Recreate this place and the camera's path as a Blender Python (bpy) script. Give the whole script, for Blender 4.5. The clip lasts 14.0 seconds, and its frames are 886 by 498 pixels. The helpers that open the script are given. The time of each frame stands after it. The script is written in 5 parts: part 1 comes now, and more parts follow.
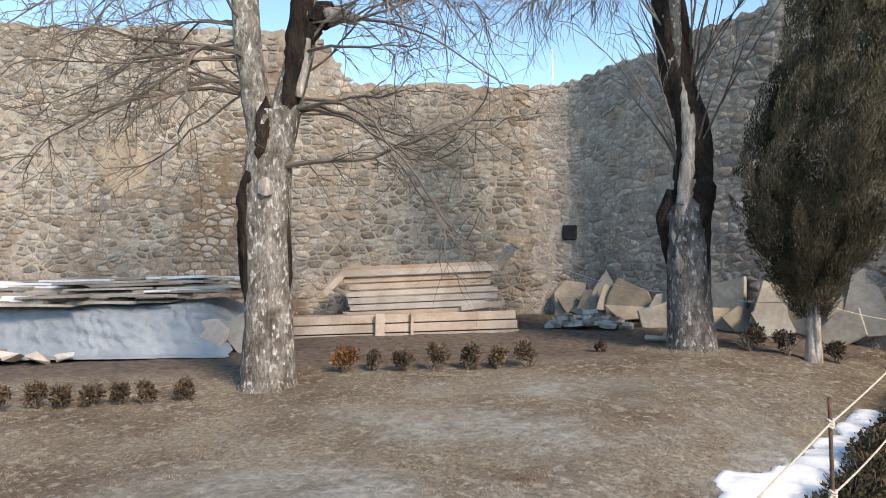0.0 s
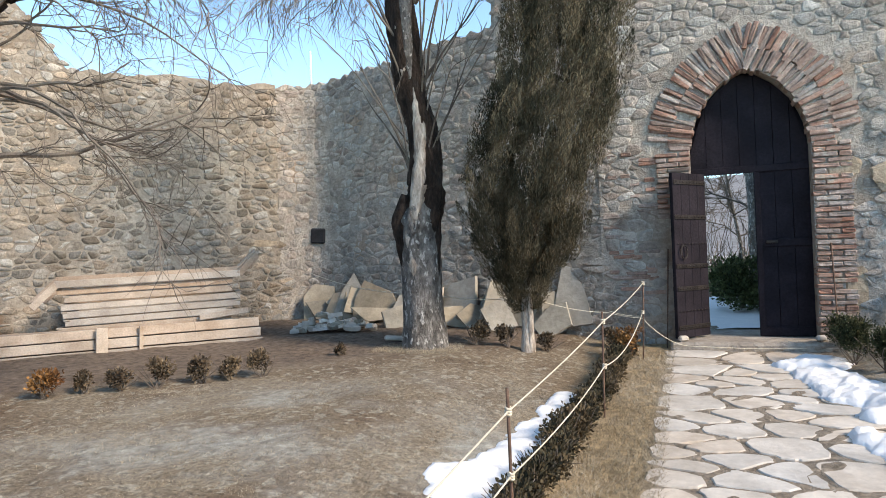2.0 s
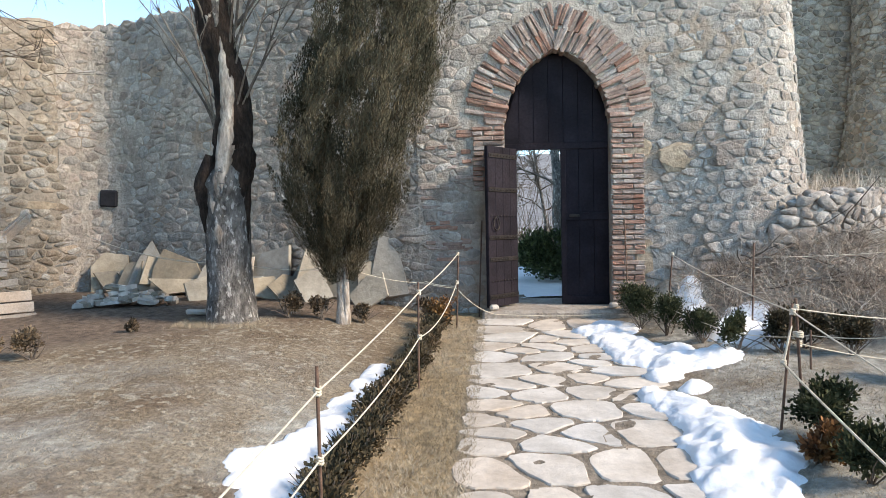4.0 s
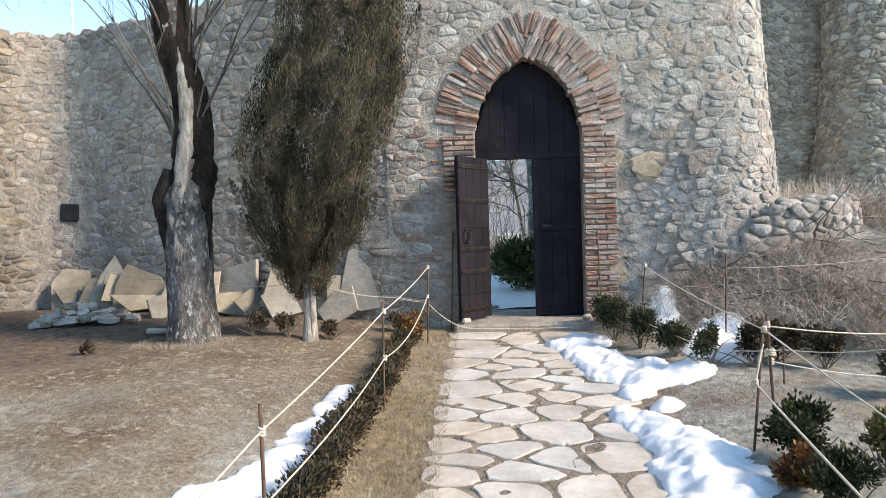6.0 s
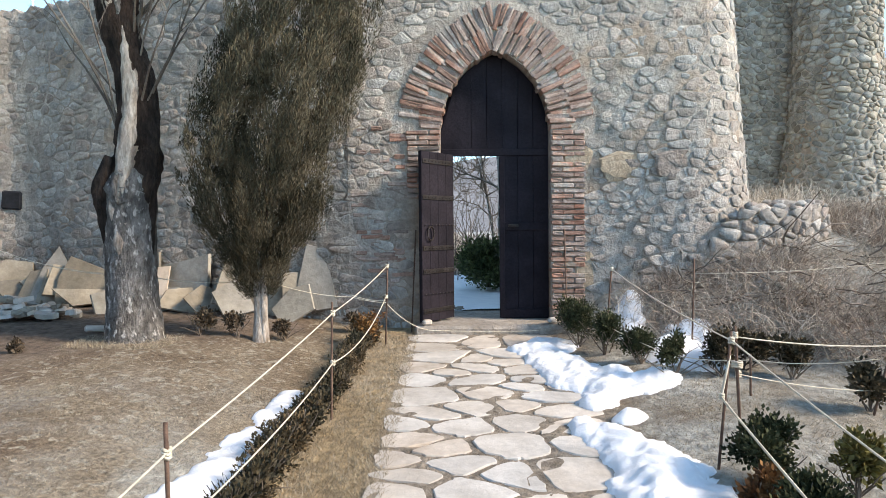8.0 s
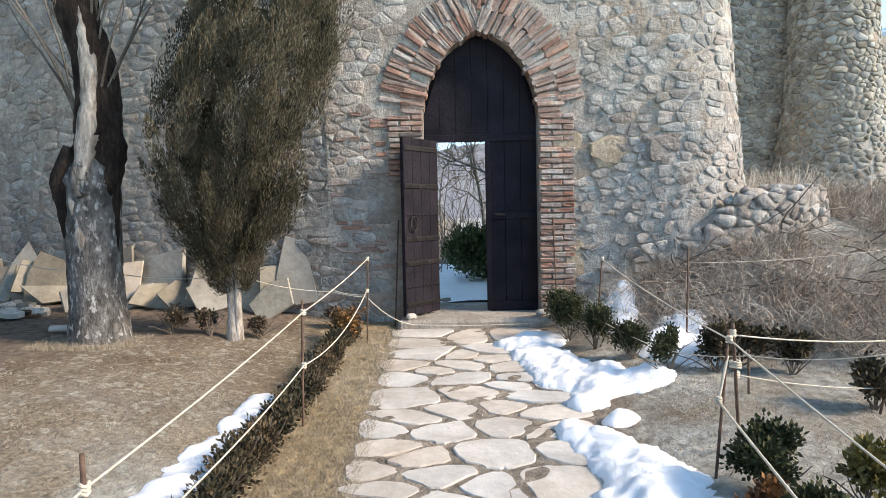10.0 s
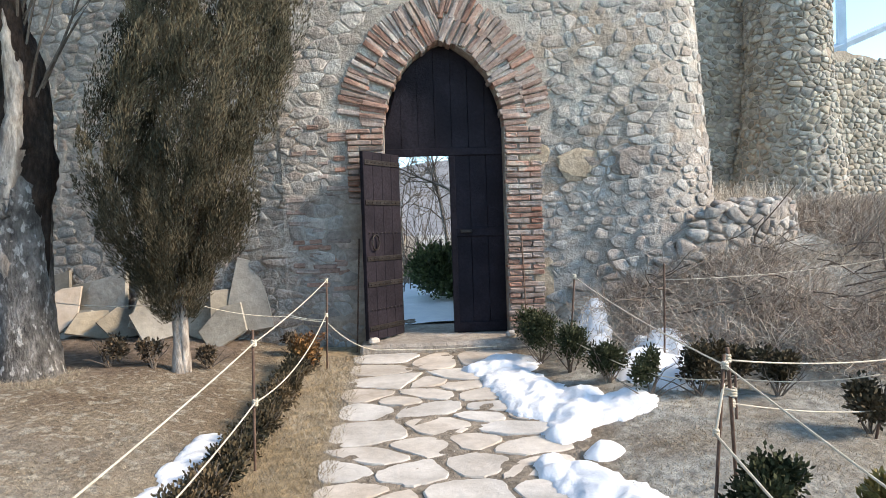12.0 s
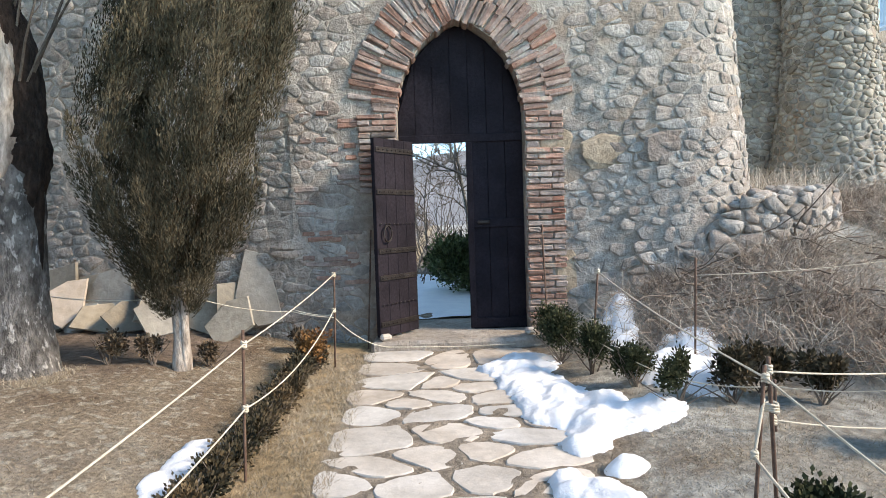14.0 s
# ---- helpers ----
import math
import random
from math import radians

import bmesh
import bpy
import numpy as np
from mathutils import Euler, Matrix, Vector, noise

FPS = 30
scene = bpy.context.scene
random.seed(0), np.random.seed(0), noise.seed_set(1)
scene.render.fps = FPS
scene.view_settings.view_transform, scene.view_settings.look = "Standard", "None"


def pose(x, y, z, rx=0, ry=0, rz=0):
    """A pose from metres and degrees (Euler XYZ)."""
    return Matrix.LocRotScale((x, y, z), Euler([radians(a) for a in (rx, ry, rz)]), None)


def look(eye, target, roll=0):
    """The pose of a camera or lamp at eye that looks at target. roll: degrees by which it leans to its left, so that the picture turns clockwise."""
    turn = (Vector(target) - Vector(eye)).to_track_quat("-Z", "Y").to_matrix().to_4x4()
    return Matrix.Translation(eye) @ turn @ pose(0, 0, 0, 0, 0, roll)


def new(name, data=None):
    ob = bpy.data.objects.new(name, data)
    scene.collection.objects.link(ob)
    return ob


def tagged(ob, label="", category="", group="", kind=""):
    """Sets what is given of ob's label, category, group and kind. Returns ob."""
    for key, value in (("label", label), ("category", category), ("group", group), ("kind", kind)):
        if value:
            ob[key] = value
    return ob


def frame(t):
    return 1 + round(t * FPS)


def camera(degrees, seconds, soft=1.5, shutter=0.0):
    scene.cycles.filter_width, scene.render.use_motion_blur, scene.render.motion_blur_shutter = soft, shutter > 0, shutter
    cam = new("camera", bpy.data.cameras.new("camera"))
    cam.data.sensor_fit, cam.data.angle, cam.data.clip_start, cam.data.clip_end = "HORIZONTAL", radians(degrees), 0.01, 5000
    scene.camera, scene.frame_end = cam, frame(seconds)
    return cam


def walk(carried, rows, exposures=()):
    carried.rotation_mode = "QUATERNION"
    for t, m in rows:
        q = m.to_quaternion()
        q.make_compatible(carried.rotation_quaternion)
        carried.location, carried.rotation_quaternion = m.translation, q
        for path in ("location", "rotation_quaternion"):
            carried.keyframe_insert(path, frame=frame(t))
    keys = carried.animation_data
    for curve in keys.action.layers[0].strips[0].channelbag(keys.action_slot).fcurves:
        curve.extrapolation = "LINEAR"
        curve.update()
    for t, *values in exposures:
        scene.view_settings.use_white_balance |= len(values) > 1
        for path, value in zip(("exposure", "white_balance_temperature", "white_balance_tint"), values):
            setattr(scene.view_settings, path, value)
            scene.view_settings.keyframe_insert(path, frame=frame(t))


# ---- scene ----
cam = camera(67.5, 14.0, soft=0.8)
PATH = [
    (0, (0.008, 0.586, 1.543), (-1.284, 2.111, 1.594), -0.8),
    (0.5, (0.063, 0.636, 1.558), (-1.079, 2.277, 1.618), -1.7),
    (1, (0.131, 0.684, 1.563), (-0.887, 2.404, 1.627), -1.9),
    (1.5, (0.196, 0.721, 1.561), (-0.678, 2.518, 1.652), -1.8),
    (2, (0.233, 0.791, 1.551), (-0.464, 2.665, 1.593), -2.0),
    (2.5, (0.225, 0.858, 1.542), (-0.229, 2.806, 1.568), -1.1),
    (3, (0.158, 0.903, 1.551), (-0.119, 2.883, 1.553), -1.3),
    (3.5, (0.13, 0.932, 1.549), (-0.09, 2.92, 1.543), -1.5),
    (4, (0.201, 1.015, 1.541), (0.031, 3.007, 1.478), -1.1),
    (4.2, (0.244, 1.062, 1.546), (0.079, 3.054, 1.479), -1.0),
    (6.3, (0.304, 1.216, 1.623), (0.223, 3.214, 1.583), -2.2),
    (6.5, (0.282, 1.248, 1.612), (0.273, 3.248, 1.583), -1.9),
    (7, (0.273, 1.296, 1.624), (0.305, 3.295, 1.585), -2.2),
    (7.5, (0.334, 1.381, 1.619), (0.295, 3.38, 1.564), -1.1),
    (8, (0.413, 1.47, 1.623), (0.382, 3.469, 1.564), -0.5),
    (8.2, (0.45, 1.479, 1.629), (0.421, 3.478, 1.568), -0.7),
    (10.3, (0.52, 1.832, 1.653), (0.504, 3.83, 1.552), -1.2),
    (10.5, (0.523, 1.869, 1.633), (0.497, 3.867, 1.553), -1.4),
    (11, (0.551, 1.934, 1.636), (0.525, 3.932, 1.537), -1.9),
    (11.5, (0.516, 2.039, 1.672), (0.593, 4.036, 1.598), -1.8),
    (12, (0.492, 2.12, 1.659), (0.595, 4.116, 1.608), -1.9),
    (12.5, (0.532, 2.205, 1.657), (0.621, 4.202, 1.582), -1.5),
    (13, (0.632, 2.299, 1.669), (0.649, 4.298, 1.59), -1.9),
    (13.5, (0.65, 2.368, 1.667), (0.645, 4.366, 1.582), -2.4),
    (14, (0.622, 2.457, 1.669), (0.641, 4.455, 1.589), -1.9),
]
EXPOSURES = [(0.0, 1.75, 6950, 16), (2.0, 1.97, 6950, 14), (3.5, 2.12, 6950, 14), (14.0, 2.16, 6950, 14)]
walk(cam, [(t, look(eye, target, roll)) for t, eye, target, roll in PATH], exposures=EXPOSURES)

# ---- world, sun, exposure ----
SUN_AZ, SUN_EL = 107.0, 33.0     # degrees clockwise from +y, and above the horizon
world = bpy.data.worlds.new("sky")
scene.world = world
world.use_nodes = True
wn = world.node_tree
sky = wn.nodes.new("ShaderNodeTexSky")
sky.sky_type = "NISHITA"
sky.sun_disc = False
sky.sun_elevation = radians(SUN_EL)
sky.sun_rotation = radians(SUN_AZ)
sky.air_density, sky.dust_density, sky.ozone_density = 0.5, 0.0, 0.3
background = wn.nodes["Background"]
background.inputs["Strength"].default_value = 0.15
clear = wn.nodes.new("ShaderNodeMix")     # a clear, slightly cyan winter sky
clear.data_type, clear.blend_type = "RGBA", "MULTIPLY"
clear.inputs["Factor"].default_value = 1.0
clear.inputs["B"].default_value = (0.84, 0.97, 0.86, 1)
wn.links.new(sky.outputs[0], clear.inputs["A"])
wn.links.new(clear.outputs["Result"], background.inputs["Color"])
sun_data = bpy.data.lights.new("sun", "SUN")
sun_data.energy, sun_data.angle, sun_data.color = 1.45, radians(15.0), (1.0, 0.87, 0.70)
sun = new("sun", sun_data)
sun_way = Vector((math.sin(radians(SUN_AZ)) * math.cos(radians(SUN_EL)), math.cos(radians(SUN_AZ)) * math.cos(radians(SUN_EL)), math.sin(radians(SUN_EL))))
sun.matrix_world = look(sun_way * 60, (0, 0, 0))


# ---- materials ----
def mat(name, c1, c2, scale=6.0, rough=0.85, bump=0.4, fine=70.0, grain=0.35, spread=0.0, metal=0.0, hue=0.0, depth=0.02, spots=None, spec=0.3, along=1.0):
    """Two colours mixed by large blotches, grain at a fine scale, relief, and piece-by-piece variation (spread, hue)."""
    m = bpy.data.materials.new(name)
    m.use_nodes = True
    t, n, k = m.node_tree, m.node_tree.nodes, m.node_tree.links
    bsdf = n["Principled BSDF"]
    bsdf.inputs["Roughness"].default_value = rough
    bsdf.inputs["Metallic"].default_value = metal
    bsdf.inputs["Specular IOR Level"].default_value = spec
    where = n.new("ShaderNodeNewGeometry")
    place = where.outputs["Position"]
    if along != 1.0:
        stretch = n.new("ShaderNodeVectorMath")
        stretch.operation = "MULTIPLY"
        stretch.inputs[1].default_value = (1, 1, along)
        k.new(place, stretch.inputs[0])
        place = stretch.outputs[0]
    big = n.new("ShaderNodeTexNoise")
    big.inputs["Scale"].default_value, big.inputs["Detail"].default_value = scale, 5
    k.new(place, big.inputs["Vector"])
    ramp = n.new("ShaderNodeValToRGB")
    ramp.color_ramp.elements[0].position, ramp.color_ramp.elements[1].position = 0.36, 0.64
    ramp.color_ramp.elements[0].color, ramp.color_ramp.elements[1].color = (*c1, 1), (*c2, 1)
    k.new(big.outputs["Fac"], ramp.inputs["Fac"])
    small = n.new("ShaderNodeTexNoise")
    small.inputs["Scale"].default_value, small.inputs["Detail"].default_value = fine, 6
    small.inputs["Roughness"].default_value = 0.65
    k.new(place, small.inputs["Vector"])
    colour = ramp.outputs["Color"]
    if spots:
        dots = n.new("ShaderNodeTexNoise")
        dots.inputs["Scale"].default_value, dots.inputs["Detail"].default_value = spots[1], 4
        k.new(place, dots.inputs["Vector"])
        cut = n.new("ShaderNodeMapRange")
        cut.inputs["From Min"].default_value, cut.inputs["From Max"].default_value = spots[2], spots[2] + 0.07
        k.new(dots.outputs["Fac"], cut.inputs["Value"])
        lay = n.new("ShaderNodeMix")
        lay.data_type = "RGBA"
        k.new(cut.outputs[0], lay.inputs["Factor"])
        k.new(colour, lay.inputs["A"])
        lay.inputs["B"].default_value = (*spots[0], 1)
        colour = lay.outputs["Result"]
    value = n.new("ShaderNodeMapRange")
    value.inputs["From Min"].default_value, value.inputs["From Max"].default_value = 0.3, 0.7
    value.inputs["To Min"].default_value, value.inputs["To Max"].default_value = 1 - grain, 1 + grain
    k.new(small.outputs["Fac"], value.inputs["Value"])
    tone = n.new("ShaderNodeHueSaturation")
    k.new(colour, tone.inputs["Color"])
    if spread or hue:
        info = n.new("ShaderNodeObjectInfo")
        add = n.new("ShaderNodeMath")
        add.operation = "ADD"
        k.new(where.outputs["Random Per Island"], add.inputs[0])
        k.new(info.outputs["Random"], add.inputs[1])
        fract = n.new("ShaderNodeMath")
        fract.operation = "FRACT"
        k.new(add.outputs[0], fract.inputs[0])
        vary = n.new("ShaderNodeMapRange")
        vary.inputs["To Min"].default_value, vary.inputs["To Max"].default_value = 1 - spread, 1 + spread
        k.new(fract.outputs[0], vary.inputs["Value"])
        times = n.new("ShaderNodeMath")
        times.operation = "MULTIPLY"
        k.new(vary.outputs[0], times.inputs[0])
        k.new(value.outputs[0], times.inputs[1])
        k.new(times.outputs[0], tone.inputs["Value"])
        if hue:
            scr = n.new("ShaderNodeMath")
            scr.operation = "MULTIPLY"
            scr.inputs[1].default_value = 7.31
            k.new(fract.outputs[0], scr.inputs[0])
            scf = n.new("ShaderNodeMath")
            scf.operation = "FRACT"
            k.new(scr.outputs[0], scf.inputs[0])
            hm = n.new("ShaderNodeMapRange")
            hm.inputs["To Min"].default_value, hm.inputs["To Max"].default_value = 0.5 - hue, 0.5 + hue * 0.6
            k.new(scf.outputs[0], hm.inputs["Value"])
            k.new(hm.outputs[0], tone.inputs["Hue"])
            sm = n.new("ShaderNodeMapRange")
            sm.inputs["To Min"].default_value, sm.inputs["To Max"].default_value = 1.35, 0.55
            k.new(scf.outputs[0], sm.inputs["Value"])
            k.new(sm.outputs[0], tone.inputs["Saturation"])
    else:
        k.new(value.outputs[0], tone.inputs["Value"])
    k.new(tone.outputs["Color"], bsdf.inputs["Base Color"])
    if bump:
        relief = n.new("ShaderNodeBump")
        relief.inputs["Strength"].default_value, relief.inputs["Distance"].default_value = bump, depth
        k.new(small.outputs["Fac"], relief.inputs["Height"])
        k.new(relief.outputs["Normal"], bsdf.inputs["Normal"])
    return m


M_STONE = mat("grey_stone", (0.295, 0.266, 0.230), (0.455, 0.413, 0.36), 4, 0.95, 1.0, 20, 0.30, spread=0.22, hue=0.020, depth=0.035)
M_STONE_SUN = mat("warm_stone", (0.22, 0.19, 0.15), (0.39, 0.342, 0.275), 5, 0.95, 0.9, 36, 0.34, spread=0.34, hue=0.014, depth=0.022)
M_COBBLE = mat("river_cobble", (0.23, 0.21, 0.17), (0.38, 0.35, 0.285), 6, 0.9, 0.5, 40, 0.26, spread=0.34, hue=0.018)
M_MORTAR = mat("lime_mortar", (0.325, 0.285, 0.24), (0.47, 0.42, 0.362), 2.6, 0.95, 0.9, 17, 0.28, depth=0.045, spots=((0.385, 0.305, 0.235), 1.1, 0.56))
M_MORTAR_SUN = mat("warm_mortar", (0.27, 0.225, 0.175), (0.42, 0.365, 0.295), 0.9, 0.95, 0.7, 15, 0.28, depth=0.035, spots=((0.22, 0.155, 0.105), 0.55, 0.58))
M_BRICK = mat("old_brick", (0.27, 0.178, 0.138), (0.40, 0.292, 0.235), 7, 0.92, 0.7, 34, 0.3, spread=0.24, hue=0.012, spots=((0.36, 0.315, 0.265), 7, 0.60))
M_FLAG = mat("flagstone", (0.46, 0.41, 0.35), (0.60, 0.55, 0.485), 3.5, 0.85, 0.4, 16, 0.12, spread=0.10, hue=0.008)
M_SLAB = mat("slate_slab", (0.245, 0.224, 0.182), (0.35, 0.32, 0.262), 3, 0.9, 0.4, 18, 0.16, spread=0.22, hue=0.010)
M_DOOR = mat("dark_gate_wood", (0.0135, 0.0112, 0.0145), (0.024, 0.0195, 0.0245), 3, 0.75, 0.3, 40, 0.35, spec=0.10)
M_IRON = mat("dark_iron", (0.03, 0.026, 0.024), (0.06, 0.05, 0.045), 9, 0.5, 0.2, 90, 0.3, metal=0.7)
M_RUST = mat("rusty_rod", (0.09, 0.055, 0.04), (0.16, 0.10, 0.07), 20, 0.8, 0.3, 150, 0.3)
M_BARK = mat("grey_bark", (0.15, 0.125, 0.10), (0.36, 0.325, 0.28), 9, 0.9, 1.0, 34, 0.55, depth=0.06, spots=((0.62, 0.59, 0.54), 26, 0.56), along=0.5)
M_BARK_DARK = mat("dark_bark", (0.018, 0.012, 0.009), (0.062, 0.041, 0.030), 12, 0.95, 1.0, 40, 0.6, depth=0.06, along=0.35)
M_BARK_BARE = mat("bare_wood", (0.24, 0.20, 0.165), (0.50, 0.44, 0.375), 14, 0.85, 0.8, 40, 0.45, along=0.35)
# darker copy of grey_bark, with the shade on the trunks put into the colour
M_BARK_SHADED = mat("shaded_grey_bark", (0.10, 0.093, 0.085), (0.24, 0.225, 0.207), 11, 0.9, 1.0, 34, 0.55, depth=0.06, spots=((0.47, 0.45, 0.42), 24, 0.57), along=0.5)
M_TWIG = mat("twig", (0.10, 0.08, 0.065), (0.215, 0.175, 0.14), 3, 0.9, 0.2, 60, 0.3)
M_CYPRESS = mat("cypress_leaf", (0.046, 0.044, 0.030), (0.155, 0.128, 0.084), 3.4, 0.95, 0, 16, 0.4, spread=0.28, spec=0.02)
M_HEDGE = mat("box_leaf", (0.036, 0.034, 0.019), (0.105, 0.075, 0.04), 3.0, 0.75, 0, 20, 0.4, spread=0.5)
M_HEDGE_RED = mat("bronzed_box_leaf", (0.13, 0.055, 0.02), (0.23, 0.12, 0.04), 5, 0.7, 0, 20, 0.4, spread=0.5)
M_BUSH = mat("dull_box_leaf", (0.075, 0.055, 0.037), (0.15, 0.11, 0.068), 5, 0.8, 0, 20, 0.4, spread=0.5)
M_GREEN = mat("dark_green_leaf", (0.026, 0.034, 0.017), (0.072, 0.076, 0.036), 5, 0.8, 0, 20, 0.4, spread=0.4, spec=0.15)
M_PINE = mat("conifer_leaf", (0.05, 0.075, 0.03), (0.12, 0.145, 0.06), 4, 0.7, 0, 20, 0.4, spread=0.5)
M_OLIVE = mat("yellowing_leaf", (0.10, 0.085, 0.02), (0.20, 0.16, 0.05), 6, 0.6, 0, 20, 0.4, spread=0.5)
M_DRY = mat("dry_stem", (0.33, 0.275, 0.215), (0.56, 0.50, 0.42), 1.6, 0.9, 0, 30, 0.3, spread=0.45)
M_BROWN = mat("brown_stem", (0.20, 0.152, 0.12), (0.38, 0.31, 0.25), 1.6, 0.9, 0, 30, 0.3, spread=0.5)
M_STRAW = mat("dry_grass", (0.26, 0.21, 0.14), (0.43, 0.37, 0.28), 1.5, 0.9, 0, 30, 0.25, spread=0.4)
M_SNOW = mat("old_snow", (0.80, 0.82, 0.85), (0.88, 0.89, 0.90), 4, 0.55, 0.35, 30, 0.03, depth=0.03)
M_ROPE = mat("cream_rope", (0.58, 0.52, 0.41), (0.70, 0.64, 0.52), 20, 0.8, 0.5, 250, 0.15)
M_PLANK = mat("weathered_plank", (0.34, 0.275, 0.215), (0.49, 0.42, 0.345), 3, 0.8, 0.3, 60, 0.2, spread=0.2, hue=0.01)
M_BOARD = mat("grey_board", (0.30, 0.26, 0.215), (0.44, 0.39, 0.33), 3, 0.85, 0.3, 60, 0.25, spread=0.3)
M_TARP = mat("blue_grey_tarp", (0.27, 0.31, 0.345), (0.36, 0.40, 0.43), 2.0, 0.55, 0.7, 10, 0.10, depth=0.04, spec=0.3)
M_WHITE = mat("white_sheet", (0.70, 0.71, 0.72), (0.80, 0.80, 0.80), 3, 0.5, 0.2, 30, 0.06)
M_PLASTER = mat("ochre_plaster", (0.34, 0.265, 0.185), (0.43, 0.345, 0.25), 5, 0.95, 0.8, 26, 0.3)
M_HOLE = mat("dark_recess", (0.02, 0.02, 0.023), (0.035, 0.035, 0.04), 6, 0.9, 0, 30, 0.2)
M_STEEL = mat("pale_blue_steel", (0.42, 0.50, 0.58), (0.52, 0.60, 0.68), 3, 0.5, 0.1, 60, 0.05)
M_HILL = mat("hazy_hillside", (0.17, 0.165, 0.165), (0.25, 0.24, 0.24), 0.03, 1.0, 0, 0.3, 0.3)


# ---- building tools ----
class Geo:
    """Gathers vertices and faces for one mesh."""

    def __init__(self):
        self.v, self.f, self.count = [], [], 0

    def add(self, verts, faces):
        self.v.append(np.asarray(verts, float))
        self.f.extend([tuple(i + self.count for i in f) for f in faces])
        self.count += len(verts)

    def tube(self, path, radii, sides=7, cap=True):
        path = [Vector(p) for p in path]
        rings, ref = [], Vector((0.31, 0.17, 0.93))
        for i, p in enumerate(path):
            d = (path[min(i + 1, len(path) - 1)] - path[max(i - 1, 0)]).normalized()
            a = d.cross(ref if abs(d.dot(ref)) < 0.95 else Vector((1, 0, 0))).normalized()
            b = d.cross(a)
            for j in range(sides):
                w = 2 * math.pi * j / sides
                rings.append(p + (a * math.cos(w) + b * math.sin(w)) * radii[i])
        faces = [(i * sides + j, i * sides + (j + 1) % sides, (i + 1) * sides + (j + 1) % sides, (i + 1) * sides + j)
                 for i in range(len(path) - 1) for j in range(sides)]
        if cap:
            faces += [tuple(range(sides))[::-1], tuple((len(path) - 1) * sides + j for j in range(sides))]
        self.add([tuple(r) for r in rings], faces)

    def box(self, m, sx, sy, sz, bevel=0.006):
        b = min(bevel, sx * 0.3, sy * 0.3, sz * 0.3)
        x, y, z = sx / 2, sy / 2, sz / 2
        pts = []
        for cx in (-1, 1):
            for cy in (-1, 1):
                for cz in (-1, 1):
                    pts += [(cx * (x - b), cy * (y - b), cz * z), (cx * (x - b), cy * y, cz * (z - b)), (cx * x, cy * (y - b), cz * (z - b))]
        bm = bmesh.new()
        for p in pts:
            bm.verts.new(m @ Vector(p))
        hull = bmesh.ops.convex_hull(bm, input=bm.verts[:])
        bm.verts.index_update()
        self.add([tuple(q.co) for q in bm.verts], [tuple(q.index for q in f.verts) for f in bm.faces])
        bm.free()

    def hull(self, pts):
        bm = bmesh.new()
        for p in pts:
            bm.verts.new(p)
        bmesh.ops.convex_hull(bm, input=bm.verts[:])
        loose = [q for q in bm.verts if not q.link_faces]
        bmesh.ops.delete(bm, geom=loose, context="VERTS")
        bm.verts.index_update()
        self.add([tuple(q.co) for q in bm.verts], [tuple(q.index for q in f.verts) for f in bm.faces])
        bm.free()

    def mesh(self, name, material, smooth=False):
        me = bpy.data.meshes.new(name)
        me.from_pydata(np.concatenate(self.v).tolist() if self.v else [], [], self.f)
        me.materials.append(material)
        if smooth:
            me.polygons.foreach_set("use_smooth", [True] * len(me.polygons))
        me.update()
        return me


def part(name, geo, material, parent=None, label="", smooth=False):
    ob = new(name, geo.mesh(name, material, smooth) if isinstance(geo, Geo) else geo)
    if parent:
        ob.parent = parent
    return tagged(ob, label)


def thing(name, label, category, group="", at=(0, 0, 0)):
    """An Empty at the thing's base, under which its parts hang (their meshes are in its own space)."""
    ob = new(name)
    ob.empty_display_size = 0.1
    ob.location = at
    return tagged(ob, label, category, group)


def lump(geo, centre, right, up, out, w, h, d, rng, turn=0.0):
    """A rounded stone bedded in a wall: a centre and two rings."""
    c, s = math.cos(turn), math.sin(turn)
    r2, u2 = right * c + up * s, up * c - right * s
    n = 8
    verts = [centre + out * d * rng.uniform(0.85, 1.1) + r2 * w * rng.uniform(-0.1, 0.1)]
    boxy = rng.uniform(2.6, 6.0)
    a0 = rng.uniform(0, 0.6)
    for ring, (k, e) in enumerate(((0.84, 0.80), (1.0, -0.35))):
        for j in range(n):
            a = a0 + 2 * math.pi * j / n
            ca, sa = math.cos(a), math.sin(a)
            r = (abs(ca) ** boxy + abs(sa) ** boxy) ** (-1 / boxy) * rng.uniform(0.78, 1.10) * k
            verts.append(centre + r2 * (r * ca * w / 2) + u2 * (r * sa * h / 2) + out * d * e)
    faces = [(0, 1 + j, 1 + (j + 1) % n) for j in range(n)]
    faces += [(1 + j, 9 + j, 9 + (j + 1) % n, 1 + (j + 1) % n) for j in range(n)]
    geo.add(verts, faces)


def smooth01(a, b, x):
    t = np.clip((x - a) / (b - a), 0, 1)
    return t * t * (3 - 2 * t)


def wave(x, y, scale, seed=0.0):
    """A gentle unevenness, about -1 to 1."""
    return (np.sin(x * scale + seed) * np.cos(y * scale * 1.3 + seed * 2.1) + np.sin((x + y) * scale * 0.71 + 1.7 + seed) + 0.6 * np.sin((x - 1.4 * y) * scale * 1.9 + seed)) / 2.6


